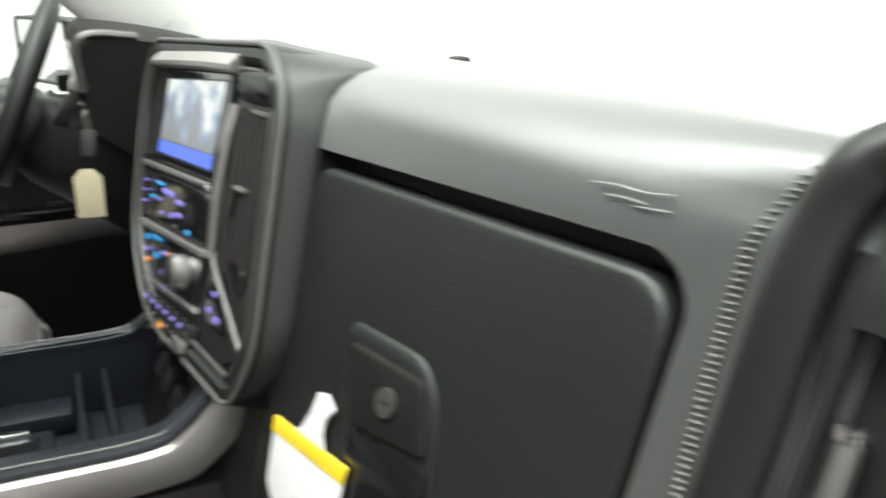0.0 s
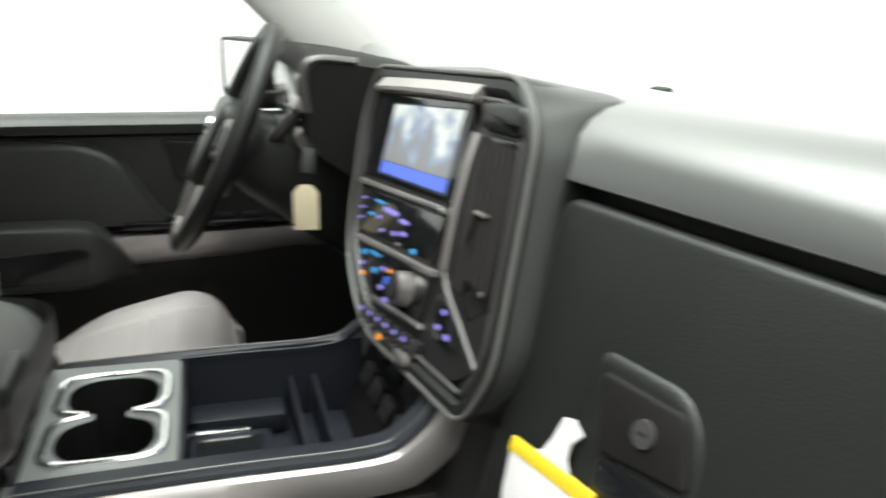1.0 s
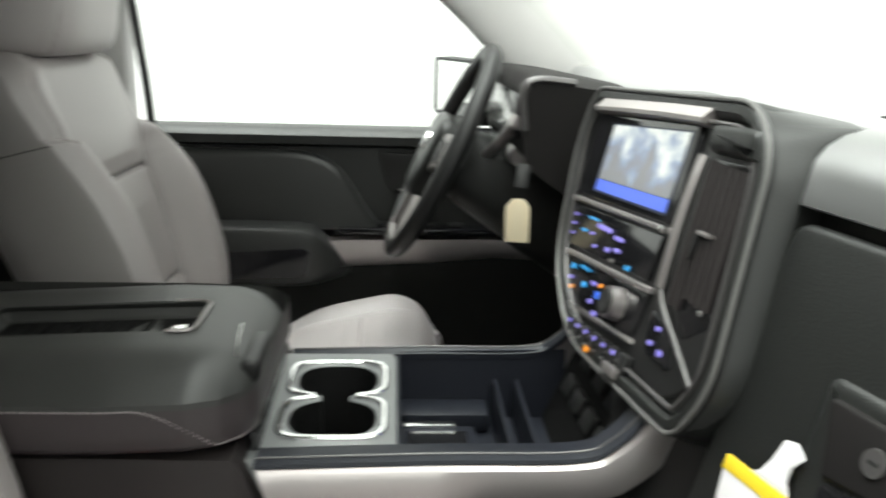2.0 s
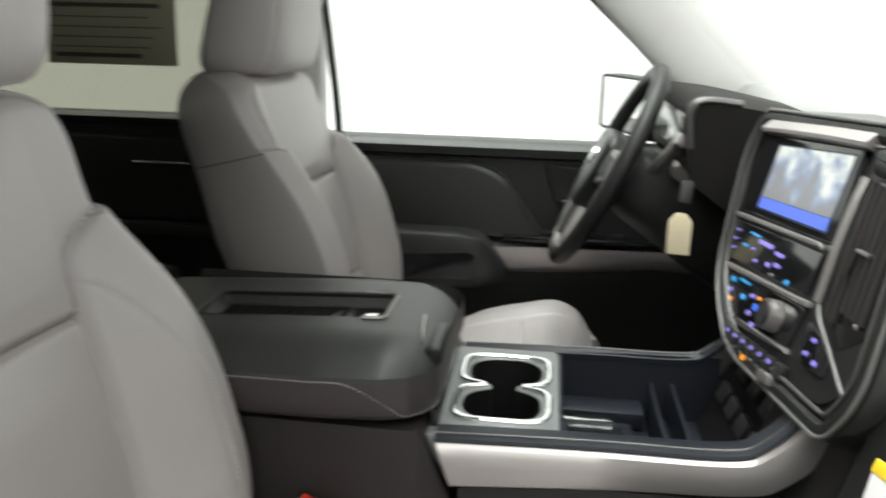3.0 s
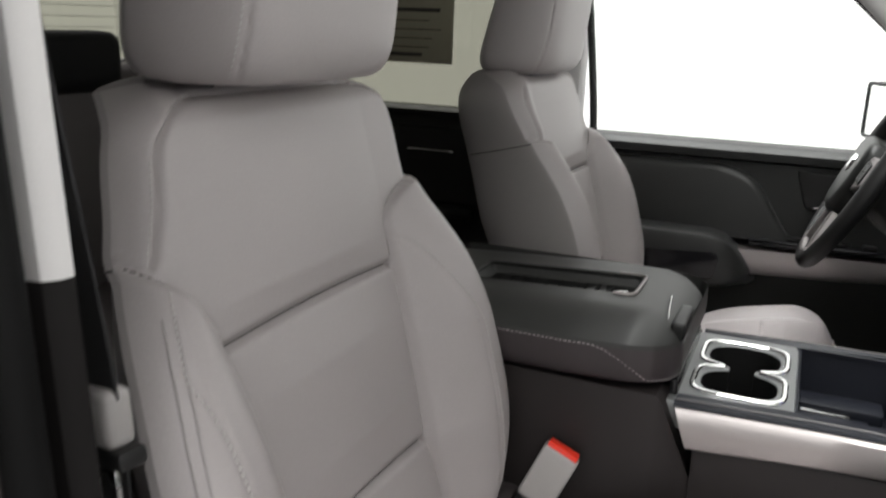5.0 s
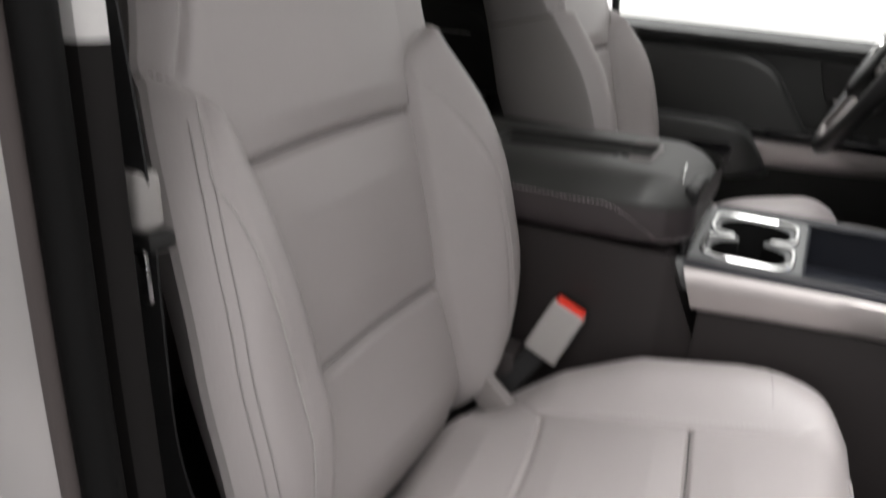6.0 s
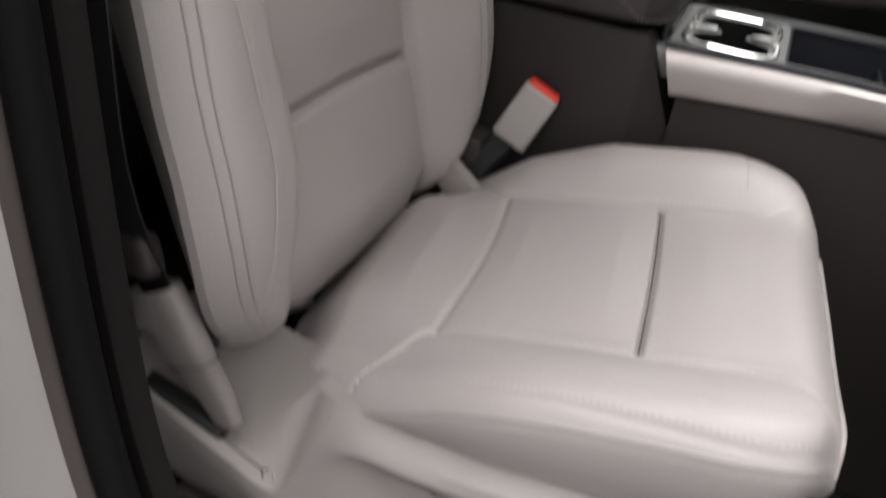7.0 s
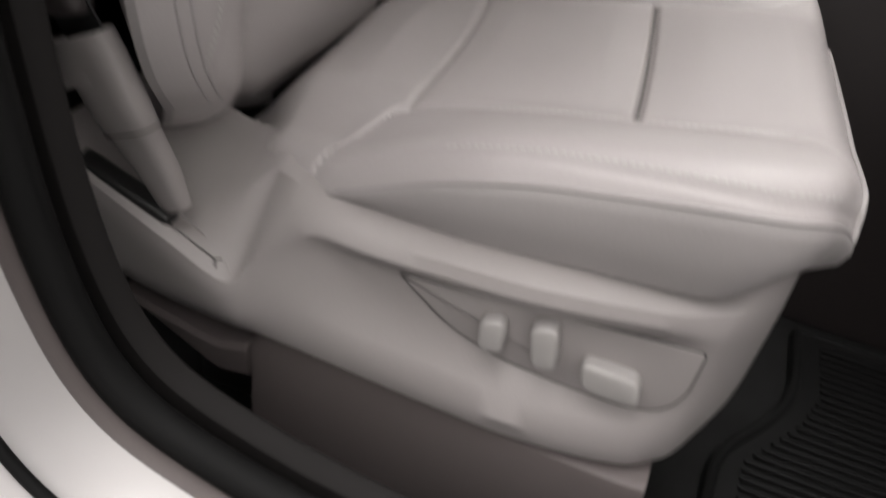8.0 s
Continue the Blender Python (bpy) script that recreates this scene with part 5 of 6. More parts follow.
# bright shelf over the screen
v, f = loft([[stk(x, z, h) for z, h in ((z0 - 0.002, 0.004), (z0 + 0.0005, 0.016), (z0 + 0.004, 0.017), (z0 + 0.019, 0.006), (z0 + 0.014, 0.0))] for x, z0 in ((-0.118, 0.7225), (-0.04, 0.7285), (0.06, 0.7345), (0.130, 0.7375))])
mk("shelf", v, f, SILVER, stack, "satin silver shelf above the screen")
# touchscreen
scr = new("touchscreen")
scr.parent = stack
panel("bezel", [(-0.120, 0.7215), (0.118, 0.7365), (0.131, 0.652), (-0.126, 0.632)], 0.010, 0.0, 0.008, GLOSS, scr, "gloss black screen bezel", 0.002)
q = lambda a, b: (-0.070 + a * 0.178, 0.6435 + 0.0125 * a + b * (0.072 + 0.002 * a))


def lit(name, pts, m, h=0.0086):
    v, f = loft([[stk(*q(a, b), hh) for a, b in pts] for hh in (0.007, h)])
    return mk(name, v, f, m, scr, smooth=0)


lit("display", [(0, 0), (1, 0), (1, 1), (0, 1)], SCREEN_DARK, 0.0083)
lit("display_picture", [(0.02, 0.20), (0.98, 0.20), (0.98, 0.98), (0.02, 0.98)], SCREEN_PIC, 0.0085)
lit("display_bar", [(0.02, 0.03), (0.98, 0.03), (0.98, 0.19), (0.02, 0.19)], SCREEN_BAR, 0.0087)
panel("chrome_line", [(-0.122, 0.6295), (0.126, 0.6495), (0.127, 0.6445), (-0.120, 0.6235)], 0.001, 0.0, 0.009, SATIN, stack, "satin strip")
part("screen_knob", box((0.010, 0.007, 0.008), (0, 0, 0), 0.003, frame_at(stk(0.117, 0.6455, 0.010), (1, 0.1, 0), (0, 0.286, 1))), CHROME, stack)


def icons(parent, spots, h):
    for x, z, w, t, m in spots:
        b = box((w * 0.72, t * 0.78, 0.0012), (0, 0, 0), 0.0005, frame_at(stk(x, z, h), (1, 0.1, 0.06), (0, 0.286, 1)), 1)
        part("backlit_icon", b, m, parent)


radio = new("radio_panel")
radio.parent = stack
panel("panel", [(-0.116, 0.6215), (0.116, 0.6405), (0.112, 0.5985), (-0.100, 0.5785)], 0.004, 0.0, 0.007, GLOSS, radio, "gloss black radio panel")
icons(radio, [(-0.098, 0.612, 0.008, 0.004, ICON_VIOLET), (-0.098, 0.602, 0.008, 0.004, ICON_VIOLET), (-0.094, 0.592, 0.008, 0.004, ICON_VIOLET), (-0.045, 0.6185, 0.040, 0.003, ICON_CYAN), (-0.01, 0.6165, 0.055, 0.006, ICON_VIOLET), (0.03, 0.6155, 0.030, 0.005, ICON_VIOLET), (-0.062, 0.6025, 0.018, 0.004, ICON_CYAN), (-0.038, 0.6045, 0.012, 0.004, ICON_VIOLET), (-0.022, 0.5950, 0.012, 0.004, ICON_VIOLET), (0.012, 0.6000, 0.014, 0.006, ICON_VIOLET), (0.034, 0.6050, 0.020, 0.005, ICON_VIOLET), (0.028, 0.5935, 0.012, 0.004, SATIN), (0.068, 0.5975, 0.012, 0.006, ICON_CYAN)], 0.0078)
panel("silver_line", [(-0.092, 0.5745), (0.124, 0.5965), (0.126, 0.5915), (-0.088, 0.5685)], 0.001, 0.0, 0.010, SATIN, stack, "satin strip")
clim = new("climate_panel")
clim.parent = stack
panel("panel", [(-0.088, 0.5675), (0.122, 0.5900), (0.116, 0.5470), (-0.045, 0.5270)], 0.006, 0.0, 0.006, GLOSS, clim, "gloss black climate panel")
icons(clim, [(-0.028, 0.5695, 0.040, 0.0035, ICON_CYAN), (-0.062, 0.5625, 0.014, 0.007, ICON_CYAN), (-0.060, 0.551, 0.010, 0.005, ICON_VIOLET), (-0.052, 0.5425, 0.010, 0.005, ICON_AMBER), (-0.020, 0.5545, 0.014, 0.007, ICON_CYAN), (0.004, 0.5630, 0.016, 0.005, ICON_VIOLET), (0.022, 0.5660, 0.010, 0.005, ICON_AMBER), (0.020, 0.5555, 0.014, 0.009, ICON_BLUE), (0.008, 0.5455, 0.012, 0.006, ICON_VIOLET), (0.026, 0.5385, 0.014, 0.006, ICON_VIOLET)], 0.0068)
m = frame_at(stk(0.072, 0.5640, 0.012), (1, 0.1, 0.05), (0, 0.286, 1))
for r1, r2, d, zz, mm, nm in ((0.0165, 0.0150, 0.014, 0.0, SATIN, "knob"), (0.0125, 0.0118, 0.004, 0.008, HARD, "knob_cap")):
    bm = bmesh.new()
    bmesh.ops.create_cone(bm, cap_ends=True, segments=36, radius1=r1, radius2=r2, depth=d)
    bmesh.ops.transform(bm, matrix=m @ Matrix.Translation((0, 0, zz)), verts=bm.verts)
    part(nm, bm, mm, clim, "satin temperature knob" if nm == "knob" else "")
panel("silver_line", [(-0.060, 0.5265), (0.118, 0.5470), (0.120, 0.5430), (-0.050, 0.5215)], 0.001, 0.0, 0.008, SATIN, stack)
# lower row of switches
row = new("switch_row")
row.parent = stack
for i in range(7):
    x, z = -0.020 + i * 0.0235, 0.5120 + i * 0.0022
    mm = frame_at(stk(x, z, 0.006), (1, 0.1, 0.09), (0, 0.286, 1))
    part("button", box((0.0205, 0.016, 0.008), (0, 0, 0), 0.002, mm), HARD, row)
icons(row, [(-0.016 + i * 0.0235, 0.5160 + i * 0.0022, 0.009, 0.0055, ICON_VIOLET) for i in range(6)] + [(0.0445, 0.5075, 0.013, 0.007, ICON_AMBER)] + [(-0.010 + i * 0.0235, 0.5055 + i * 0.0022, 0.006, 0.003, SATIN) for i in range(6)], 0.0108)
part("end_button", box((0.030, 0.010, 0.010), (0, 0, 0), 0.003, frame_at(stk(0.108, 0.5125, 0.010), (1, 0.1, 0.09), (0, 0.286, 1))), SATIN, row, "satin silver end button")
trio = new("switch_block")
trio.parent = stack
panel("block", [(0.132, 0.583), (0.184, 0.575), (0.194, 0.548), (0.144, 0.545)], 0.008, 0.0, 0.005, GLOSS, trio, "gloss black switch block")
icons(trio, [(0.157, 0.5715, 0.011, 0.005, ICON_VIOLET), (0.151, 0.5570, 0.011, 0.005, ICON_VIOLET), (0.172, 0.5555, 0.012, 0.006, ICON_VIOLET)], 0.0058)
# air vent beside the screen
cv = new("centre_air_vent")
cv.parent = stack
panel("duct", [(0.144, 0.715), (0.209, 0.718), (0.230, 0.600), (0.193, 0.575), (0.148, 0.605)], 0.006, 0.0, 0.0036, GLOSS, cv, "black vent opening")
for i in range(6):
    x = 0.154 + i * 0.0110
    line = [Vector(stk(x + 0.010 * k, 0.712 - 0.105 * k - 0.012 * k * (i < 2), 0.0065)) for k in (0, 0.5, 1)]
    v, f = tube(line, 0.0022, 0.0035, 6, up=(0, -1, 0))
    mk("slat", v, f, SLAT, cv)
part("slat_tab", box((0.020, 0.0035, 0.006), (0, 0, 0), 0.0015, frame_at(stk(0.186, 0.6585, 0.010), (1, 0.1, 0.02), (0, 0.286, 1))), SATIN, cv, "satin vent tab")
part("slat_tab", box((0.004, 0.024, 0.006), (0, 0, 0), 0.0015, frame_at(stk(0.175, 0.6475, 0.010), (1, 0.1, 0.02), (0, 0.286, 1))), HARD, cv)
line = curve([stk(0.1375, 0.714, 0.008), stk(0.1405, 0.69, 0.011), stk(0.1430, 0.65, 0.012), stk(0.1430, 0.603, 0.009)], 6)
v, f = tube(line, 0.0046, 0.004, 10, up=(0, -1, 0.3))
mk("bright_bar", v, f, SILVER, stack, "satin silver bar beside the vent")
line = curve([stk(0.1430, 0.603, 0.009), stk(0.158, 0.589, 0.008), stk(0.193, 0.572, 0.007), stk(0.233, 0.552, 0.006)], 6)
v, f = tube(line, 0.0022, None, 8, up=(0, -1, 0.3))
mk("lower_line", v, f, DIM_SATIN, stack)
v, f = plate(rounded([(0.136, 0.7400), (0.214, 0.7450), (0.220, 0.7205), (0.146, 0.7180)], [0.02, 0.02, 0.004, 0.004], 6), 0.0, 0.013, stk, 0.008, 4)
mk("vent_cap", v, f, DASH, stack, "charcoal rounded cap above the vent")
part("usb_light", box((0.007, 0.004, 0.002), (0, 0, 0), 0.0008, frame_at(stk(0.212, 0.604, 0.0065), (1, 0.1, 0.02), (0, 0.286, 1))), CHROME, stack)

# ---- centre console ----
CONSOLE_SIDE = mat("brown_black_plastic", (0.020, 0.0165, 0.0165), 0.5, vary=0.1, fine=650, coarse=7, bump=0.2, grain="voronoi", spec=0.35)
con = thing("centre_floor_console", "dark floor console with silver side strip, cup holders and open bin", "centre console")
v, f = loft([[(x0, y, 0.0), (x1, y, 0.0), (x1 + 0.004, y, zt - 0.03), (x1, y, zt), (x0, y, zt), (x0 - 0.004, y, zt - 0.03)] for x0, x1, y, zt in ((-0.130, 0.172, -0.62, 0.464), (-0.130, 0.176, -0.40, 0.464), (-0.128, 0.180, -0.300, 0.464), (-0.126, 0.178, -0.2935, 0.455), (-0.116, 0.172, -0.268, 0.395), (-0.112, 0.168, -0.255, 0.364), (-0.112, 0.168, 0.10, 0.364))])
mk("body", v, f, CONSOLE_SIDE, con, "dark moulded plastic body")
part("skirt", hexa((0.158, -0.258, 0.002), (0.1775, 0.12, 0.420), 0.003), CONSOLE_SIDE, con, "dark side skirt under the strip")
lo_ = curve([(-0.2640, 0.4125, 0), (-0.13, 0.4225, 0), (0.0, 0.4285, 0), (0.035, 0.440, 0), (0.070, 0.475, 0), (0.095, 0.530, 0)], 6)
hi_ = curve([(-0.2790, 0.4575, 0), (-0.13, 0.4615, 0), (-0.015, 0.4625, 0), (0.018, 0.474, 0), (0.046, 0.505, 0), (0.066, 0.550, 0)], 6)
for sg in (1, -1):
    xs, dz, deep = (0.186, 0.0, 1.0) if sg > 0 else (-0.100, -0.011, 0.35)
    rings = []
    for a, b in zip(lo_, hi_):
        rings.append([(xs + sg * d * deep, a.x + (b.x - a.x) * t, a.y + (b.y - a.y) * t + dz) for d, t in ((-0.03, 0.0), (-0.003, 0.0), (0.0, 0.06), (0.0025, 0.5), (0.001, 0.90), (-0.003, 1.0), (-0.03, 1.0))])
    v, f = loft(rings)
    mk("silver_strip", v, f, SILVER, con, "brushed silver side strip")
    rings = []
    for b, a in zip(hi_, lo_):
        rings.append([(xs + sg * d * deep, b.x - 0.002, b.y + z + dz) for d, z in ((-0.040, -0.006), (-0.006, 0.0005), (-0.0015, 0.0015), (-0.003, 0.0045), (-0.012, 0.0055), (-0.040, 0.0005))])
    v, f = loft(rings)
    mk("rim", v, f, BIN, con, "dark upper rim")
    v, f = tube([Vector((xs - sg * 0.0125 * deep, b.x - 0.002, b.y + 0.0056 + dz)) for b in hi_], 0.0011, None, 8, up=(1, 0, 0))
    mk("rim_line", v, f, DIM_SATIN, con, "satin line on the rim")

# cup holder plate with two joined wells
CX, CY = 0.033, -0.224


def eight(r, rx, off, neck, k=96, square=0.0):
    """An outline round two rounded squares joined by a neck, seen from the middle."""
    out = []
    n = 2.0 + square
    for i in range(k):
        a = 2 * math.pi * i / k
        c, d = math.cos(a), math.sin(a)
        best = 0.0
        for t in np.linspace(0.004, 0.16, 400):
            x, y = abs(t * c), abs(t * d)
            if (abs((x - off) / rx) ** n + abs(y / r) ** n) < 1 or (x < off and y < neck):
                best = t
        out.append(Vector((best * c, best * d)))
    return out


flat = lambda z0: (lambda a, b, h: (CX + a, CY + b, z0 + h))
well = eight(0.0410, 0.0370, 0.0440, 0.014, square=0.5)
ring_in, ring_out = eight(0.0455, 0.0390, 0.0450, 0.0190, square=2.6), eight(0.0520, 0.0445, 0.0455, 0.0255, square=2.6)
plate_out = []
for i in range(96):
    a = 2 * math.pi * i / 96
    c, d = math.cos(a), math.sin(a)
    t = min((0.124 if c > 0 else 0.116) / max(1e-6, abs(c)), (0.0605 if d > 0 else 0.072) / max(1e-6, abs(d)))
    plate_out.append(Vector((t * c, t * d)))
v, f = band(plate_out, well, -0.03, 0.0, flat(0.4520), 0.0015)
mk("cup_holder_plate", v, f, CONSOLE_TOP, con, "grey plate round the cup holders")
v, f = band(ring_out, ring_in, -0.004, 0.0040, flat(0.4520), 0.0016)
mk("chrome_surround", v, f, CHROME, con, "chrome hourglass surround")
rings = [[(CX + p.x, CY + p.y, 0.4510) for p in well], [(CX + p.x * 0.97, CY + p.y * 0.96, 0.42) for p in well], [(CX + p.x * 0.92, CY + p.y * 0.90, 0.375) for p in well], [(CX + p.x * 0.5, CY + p.y * 0.5, 0.374) for p in well]]
v, f = loft(rings, True, False)
n = len(v)
f.append(tuple(range(n - 96, n)))
mk("cup_well", v, f, RUBBER, con, "black rubber cup wells")
part("well_clip", box((0.02, 0.014, 0.006), (CX + 0.048, CY - 0.004, 0.378), 0.002), STEEL, con)

# open bin in front of the cup holders
bx0, bx1, by0, by1 = -0.088, 0.146, -0.160, 0.03
v, f = loft([[(bx0, by0, 0.452), (bx0 + 0.008, by0, 0.375), (bx1 - 0.008, by0, 0.375), (bx1, by0, 0.452), (bx1 + 0.003, by0, 0.452), (bx1, by0, 0.365), (bx0, by0, 0.365), (bx0 - 0.003, by0, 0.452)], [(bx0, by1, 0.456), (bx0 + 0.008, by1, 0.375), (bx1 - 0.008, by1, 0.375), (bx1, by1, 0.456), (bx1 + 0.003, by1, 0.456), (bx1, by1, 0.365), (bx0, by1, 0.365), (bx0 - 0.003, by1, 0.456)]])
mk("bin", v, f, BIN, con, "blue-black rubber lined bin")
part("bin_back", hexa((bx0, -0.166, 0.366), (bx1, -0.1602, 0.4485), 0.001), BIN, con)
v, f = loft([[(bx0 - 0.01, y, z) for y, z in ((0.005, 0.376), (0.062, 0.500), (0.10, 0.500), (0.10, 0.376))], [(bx1 + 0.01, y, z) for y, z in ((0.005, 0.376), (0.075, 0.500), (0.11, 0.500), (0.11, 0.376))]])
mk("bin_front", v, f, RUBBER, con, "black socket panel at the front of the bin")
for i, (x, z) in enumerate(((-0.045, 0.43), (-0.005, 0.43), (0.04, 0.43), (0.085, 0.43), (-0.03, 0.465), (0.02, 0.465), (0.07, 0.465))):
    y = 0.005 + (z - 0.376) * 0.46 + (x - bx0) * 0.02
    m = frame_at((x, y - 0.002, z), (1, 0.02, 0), (0, 0.46, 1))
    part("socket_cover", box((0.032, 0.022, 0.008), (0, 0, 0), 0.003, m), HARD, con)
for y in (-0.055, -0.030):
    part("bin_divider", hexa((-0.076, y, 0.3755), (0.132, y + 0.004, 0.425), 0.0015), BIN, con)
part("bin_ledge", hexa((-0.084, -0.1595, 0.3755), (-0.040, -0.060, 0.398), 0.006), BIN, con)
part("phone_slot", hexa((-0.010, -0.1595, 0.3755), (0.134, -0.080, 0.400), 0.003), BIN, con)
part("phone_slot_mouth", hexa((0.004, -0.152, 0.398), (0.128, -0.090, 0.4008), 0.0005), GLOSS, con)
part("phone_slot_edge", hexa((-0.013, -0.158, 0.3985), (-0.003, -0.100, 0.4040), 0.0015), CHROME, con, "chrome slot edge")

# padded armrest lid with its tray
lid = thing("armrest_lid", "charcoal padded armrest lid with a shallow tray on top", "armrest")
ny, nx = 130, 110
yy = np.linspace(-0.640, -0.285, ny)
hw = np.interp(yy, [-0.64, -0.40, -0.335, -0.31, -0.295, -0.288, -0.285], [0.158, 0.160, 0.155, 0.146, 0.132, 0.118, 0.105])
ss = np.sin(np.linspace(-1, 1, nx) * math.pi / 2 * 0.95) / math.sin(math.pi / 2 * 0.95)
X = 0.024 + hw[:, None] * ss[None, :]
Y = np.broadcast_to(yy[:, None], X.shape)
S = np.abs(np.broadcast_to(ss[None, :], X.shape))
Z = 0.536 + 0.05 * np.clip(Y + 0.40, -0.24, 0.0) - 0.030 * np.clip((S - 0.46) / 0.54, 0, 1) ** 2.3 - 0.022 * np.clip((Y + 0.345) / 0.06, 0, 1) ** 2.2 - 0.003 * S ** 2
mask = sm(0.043, 0.037, np.abs(X - 0.030)) * sm(-0.560, -0.550, Y) * sm(-0.350, -0.358, Y)
Z = Z - 0.016 * mask
grid = np.stack((X, Y, Z), -1)
verts = [tuple(p) for p in grid.reshape(-1, 3)]
faces = [(i * nx + j, i * nx + j + 1, (i + 1) * nx + j + 1, (i + 1) * nx + j) for i in range(ny - 1) for j in range(nx - 1)]
mk("padded_top", verts, faces, LID, lid, "charcoal padded top")
loop = [grid[i, 0] for i in range(ny)] + [grid[-1, j] for j in range(1, nx)] + [grid[i, -1] for i in range(ny - 2, -1, -1)]


def lid_ring(out, z):
    return [(0.024 + (p[0] - 0.024) * (1 + out), p[1] + out * 0.08 * max(0.0, (p[1] + 0.36) / 0.07), p[2] - 0.004 if z is None else z) for p in loop]


v, f = loft([[tuple(p) for p in loop], lid_ring(0.012, None), lid_ring(0.022, 0.5155), lid_ring(0.0275, 0.5105)], False, False)
mk("padded_edge", v, f, LID, lid, "charcoal padded edge", smooth=60)
v, f = loft([lid_ring(0.0275, 0.5105), lid_ring(0.0280, 0.5085), lid_ring(0.034, 0.501), lid_ring(0.035, 0.489), lid_ring(0.028, 0.4785), lid_ring(0.012, 0.4735), lid_ring(-0.1, 0.472)], False, False)
mk("padded_side", v, f, MAUVE, lid, "brown-black padded sides", smooth=60)
line = [Vector((p[0], p[1], 0.5110 - 0.034 * max(0.0, min(1.0, (p[1] + 0.375) / 0.062)) ** 1.6)) for p in lid_ring(0.0325, 0.5085)][ny + nx - 8:]
nor = [Vector((1, 0.1, 0.3)).normalized()] * len(line)
dashes(line, nor, 0.0030, 0.0020, 0.0007, mat("mauve_thread", (0.30, 0.27, 0.27), 0.7), "stitching", lid)
rim = rounded([(-0.0135, -0.560), (0.0735, -0.560), (0.0735, -0.350), (-0.0135, -0.350)], 0.014, 5)
v, f = band(rim, inset(rim, 0.004), -0.003, 0.0012, lambda a, b, h: (a, b, 0.5350 + 0.05 * min(0.0, b + 0.40) + h), 0.0008)
mk("tray_rim", v, f, DASH, lid, "charcoal tray rim")
rim = rounded([(-0.004, -0.548), (0.064, -0.548), (0.064, -0.362), (-0.004, -0.362)], 0.008, 5)
v, f = plate(rim, -0.002, 0.0006, lambda a, b, h: (a, b, 0.5205 + 0.05 * min(0.0, b + 0.40) + h), 0.0004)
mk("tray_mat", v, f, RUBBER, lid, "ribbed black tray mat")
for i in range(11):
    part("mat_rib", hexa((0.002, -0.540 + i * 0.0165, 0.5190 + 0.05 * min(0, -0.14 + i * 0.0165)), (0.058, -0.5360 + i * 0.0165, 0.5226 + 0.05 * min(0, -0.14 + i * 0.0165)), 0.0006), RUBBER, lid)
rim = rounded([(-0.0135, -0.385), (-0.0135, -0.350), (0.0735, -0.350), (0.0735, -0.375)], [0.0, 0.014, 0.014, 0.0], 5)
v, f = tube([Vector((p.x, p.y, 0.5368)) for p in rim], 0.0022, None, 8)
mk("tray_trim", v, f, SATIN, lid, "satin front trim of the tray")
part("tray_tab", hexa((0.036, -0.378, 0.5230), (0.062, -0.364, 0.5300), 0.002), CHROME, lid, "bright tray tab")
part("latch", box((0.076, 0.016, 0.034), (0.080, -0.2925, 0.509), 0.005, None, 3), HARD, lid, "black latch")
v, f = tube([(0.044, -0.3115, 0.5335), (0.080, -0.3085, 0.5325), (0.116, -0.3040, 0.5290)], 0.0008, 0.0008, 8)
mk("latch_edge", v, f, CHROME, lid, "chrome latch edge")
part("hinge_block", hexa((-0.06, -0.2925, 0.44), (0.14, -0.283, 0.470), 0.003), GLOSS, lid)


# ---- steering wheel and column ----
wheel = thing("steering_wheel", "dark leather steering wheel with satin metal spokes", "steering wheel")
WC = Vector((-0.430, -0.100, 0.632))
WX, WU = Vector((1, 0, 0)), Vector((0, 0.435, 0.900)).normalized()
WN = WX.cross(WU).normalized()
if WN.y > 0:
    WN = -WN
wp = lambda a, b, h=0.0: WC + WX * a + WU * b + WN * h
line = [wp(0.158 * math.cos(2 * math.pi * k / 64), 0.158 * math.sin(2 * math.pi * k / 64)) for k in range(64)]
v, f = tube(line, 0.0150, 0.0135, 16, closed=True, up=tuple(WN))
mk("rim", v, f, WHEEL, wheel, "black leather rim")
line = [wp(0.1500 * math.cos(radians(q)), 0.1500 * math.sin(radians(q)), 0.0065) for q in np.linspace(245, 295, 14)]
v, f = tube(line, 0.0075, 0.0075, 8, up=tuple(WN))
mk("bezel", v, f, SATIN, wheel, "satin lower bezel")
hub = rounded([(-0.075, 0.052), (0.075, 0.052), (0.082, -0.01), (0.045, -0.075), (-0.045, -0.075), (-0.082, -0.01)], 0.03, 6)
v, f = plate(hub, -0.03, 0.026, lambda a, b, h: tuple(wp(a, b, h)), 0.014, 4)
mk("airbag_cover", v, f, DASH, wheel, "charcoal airbag cover")
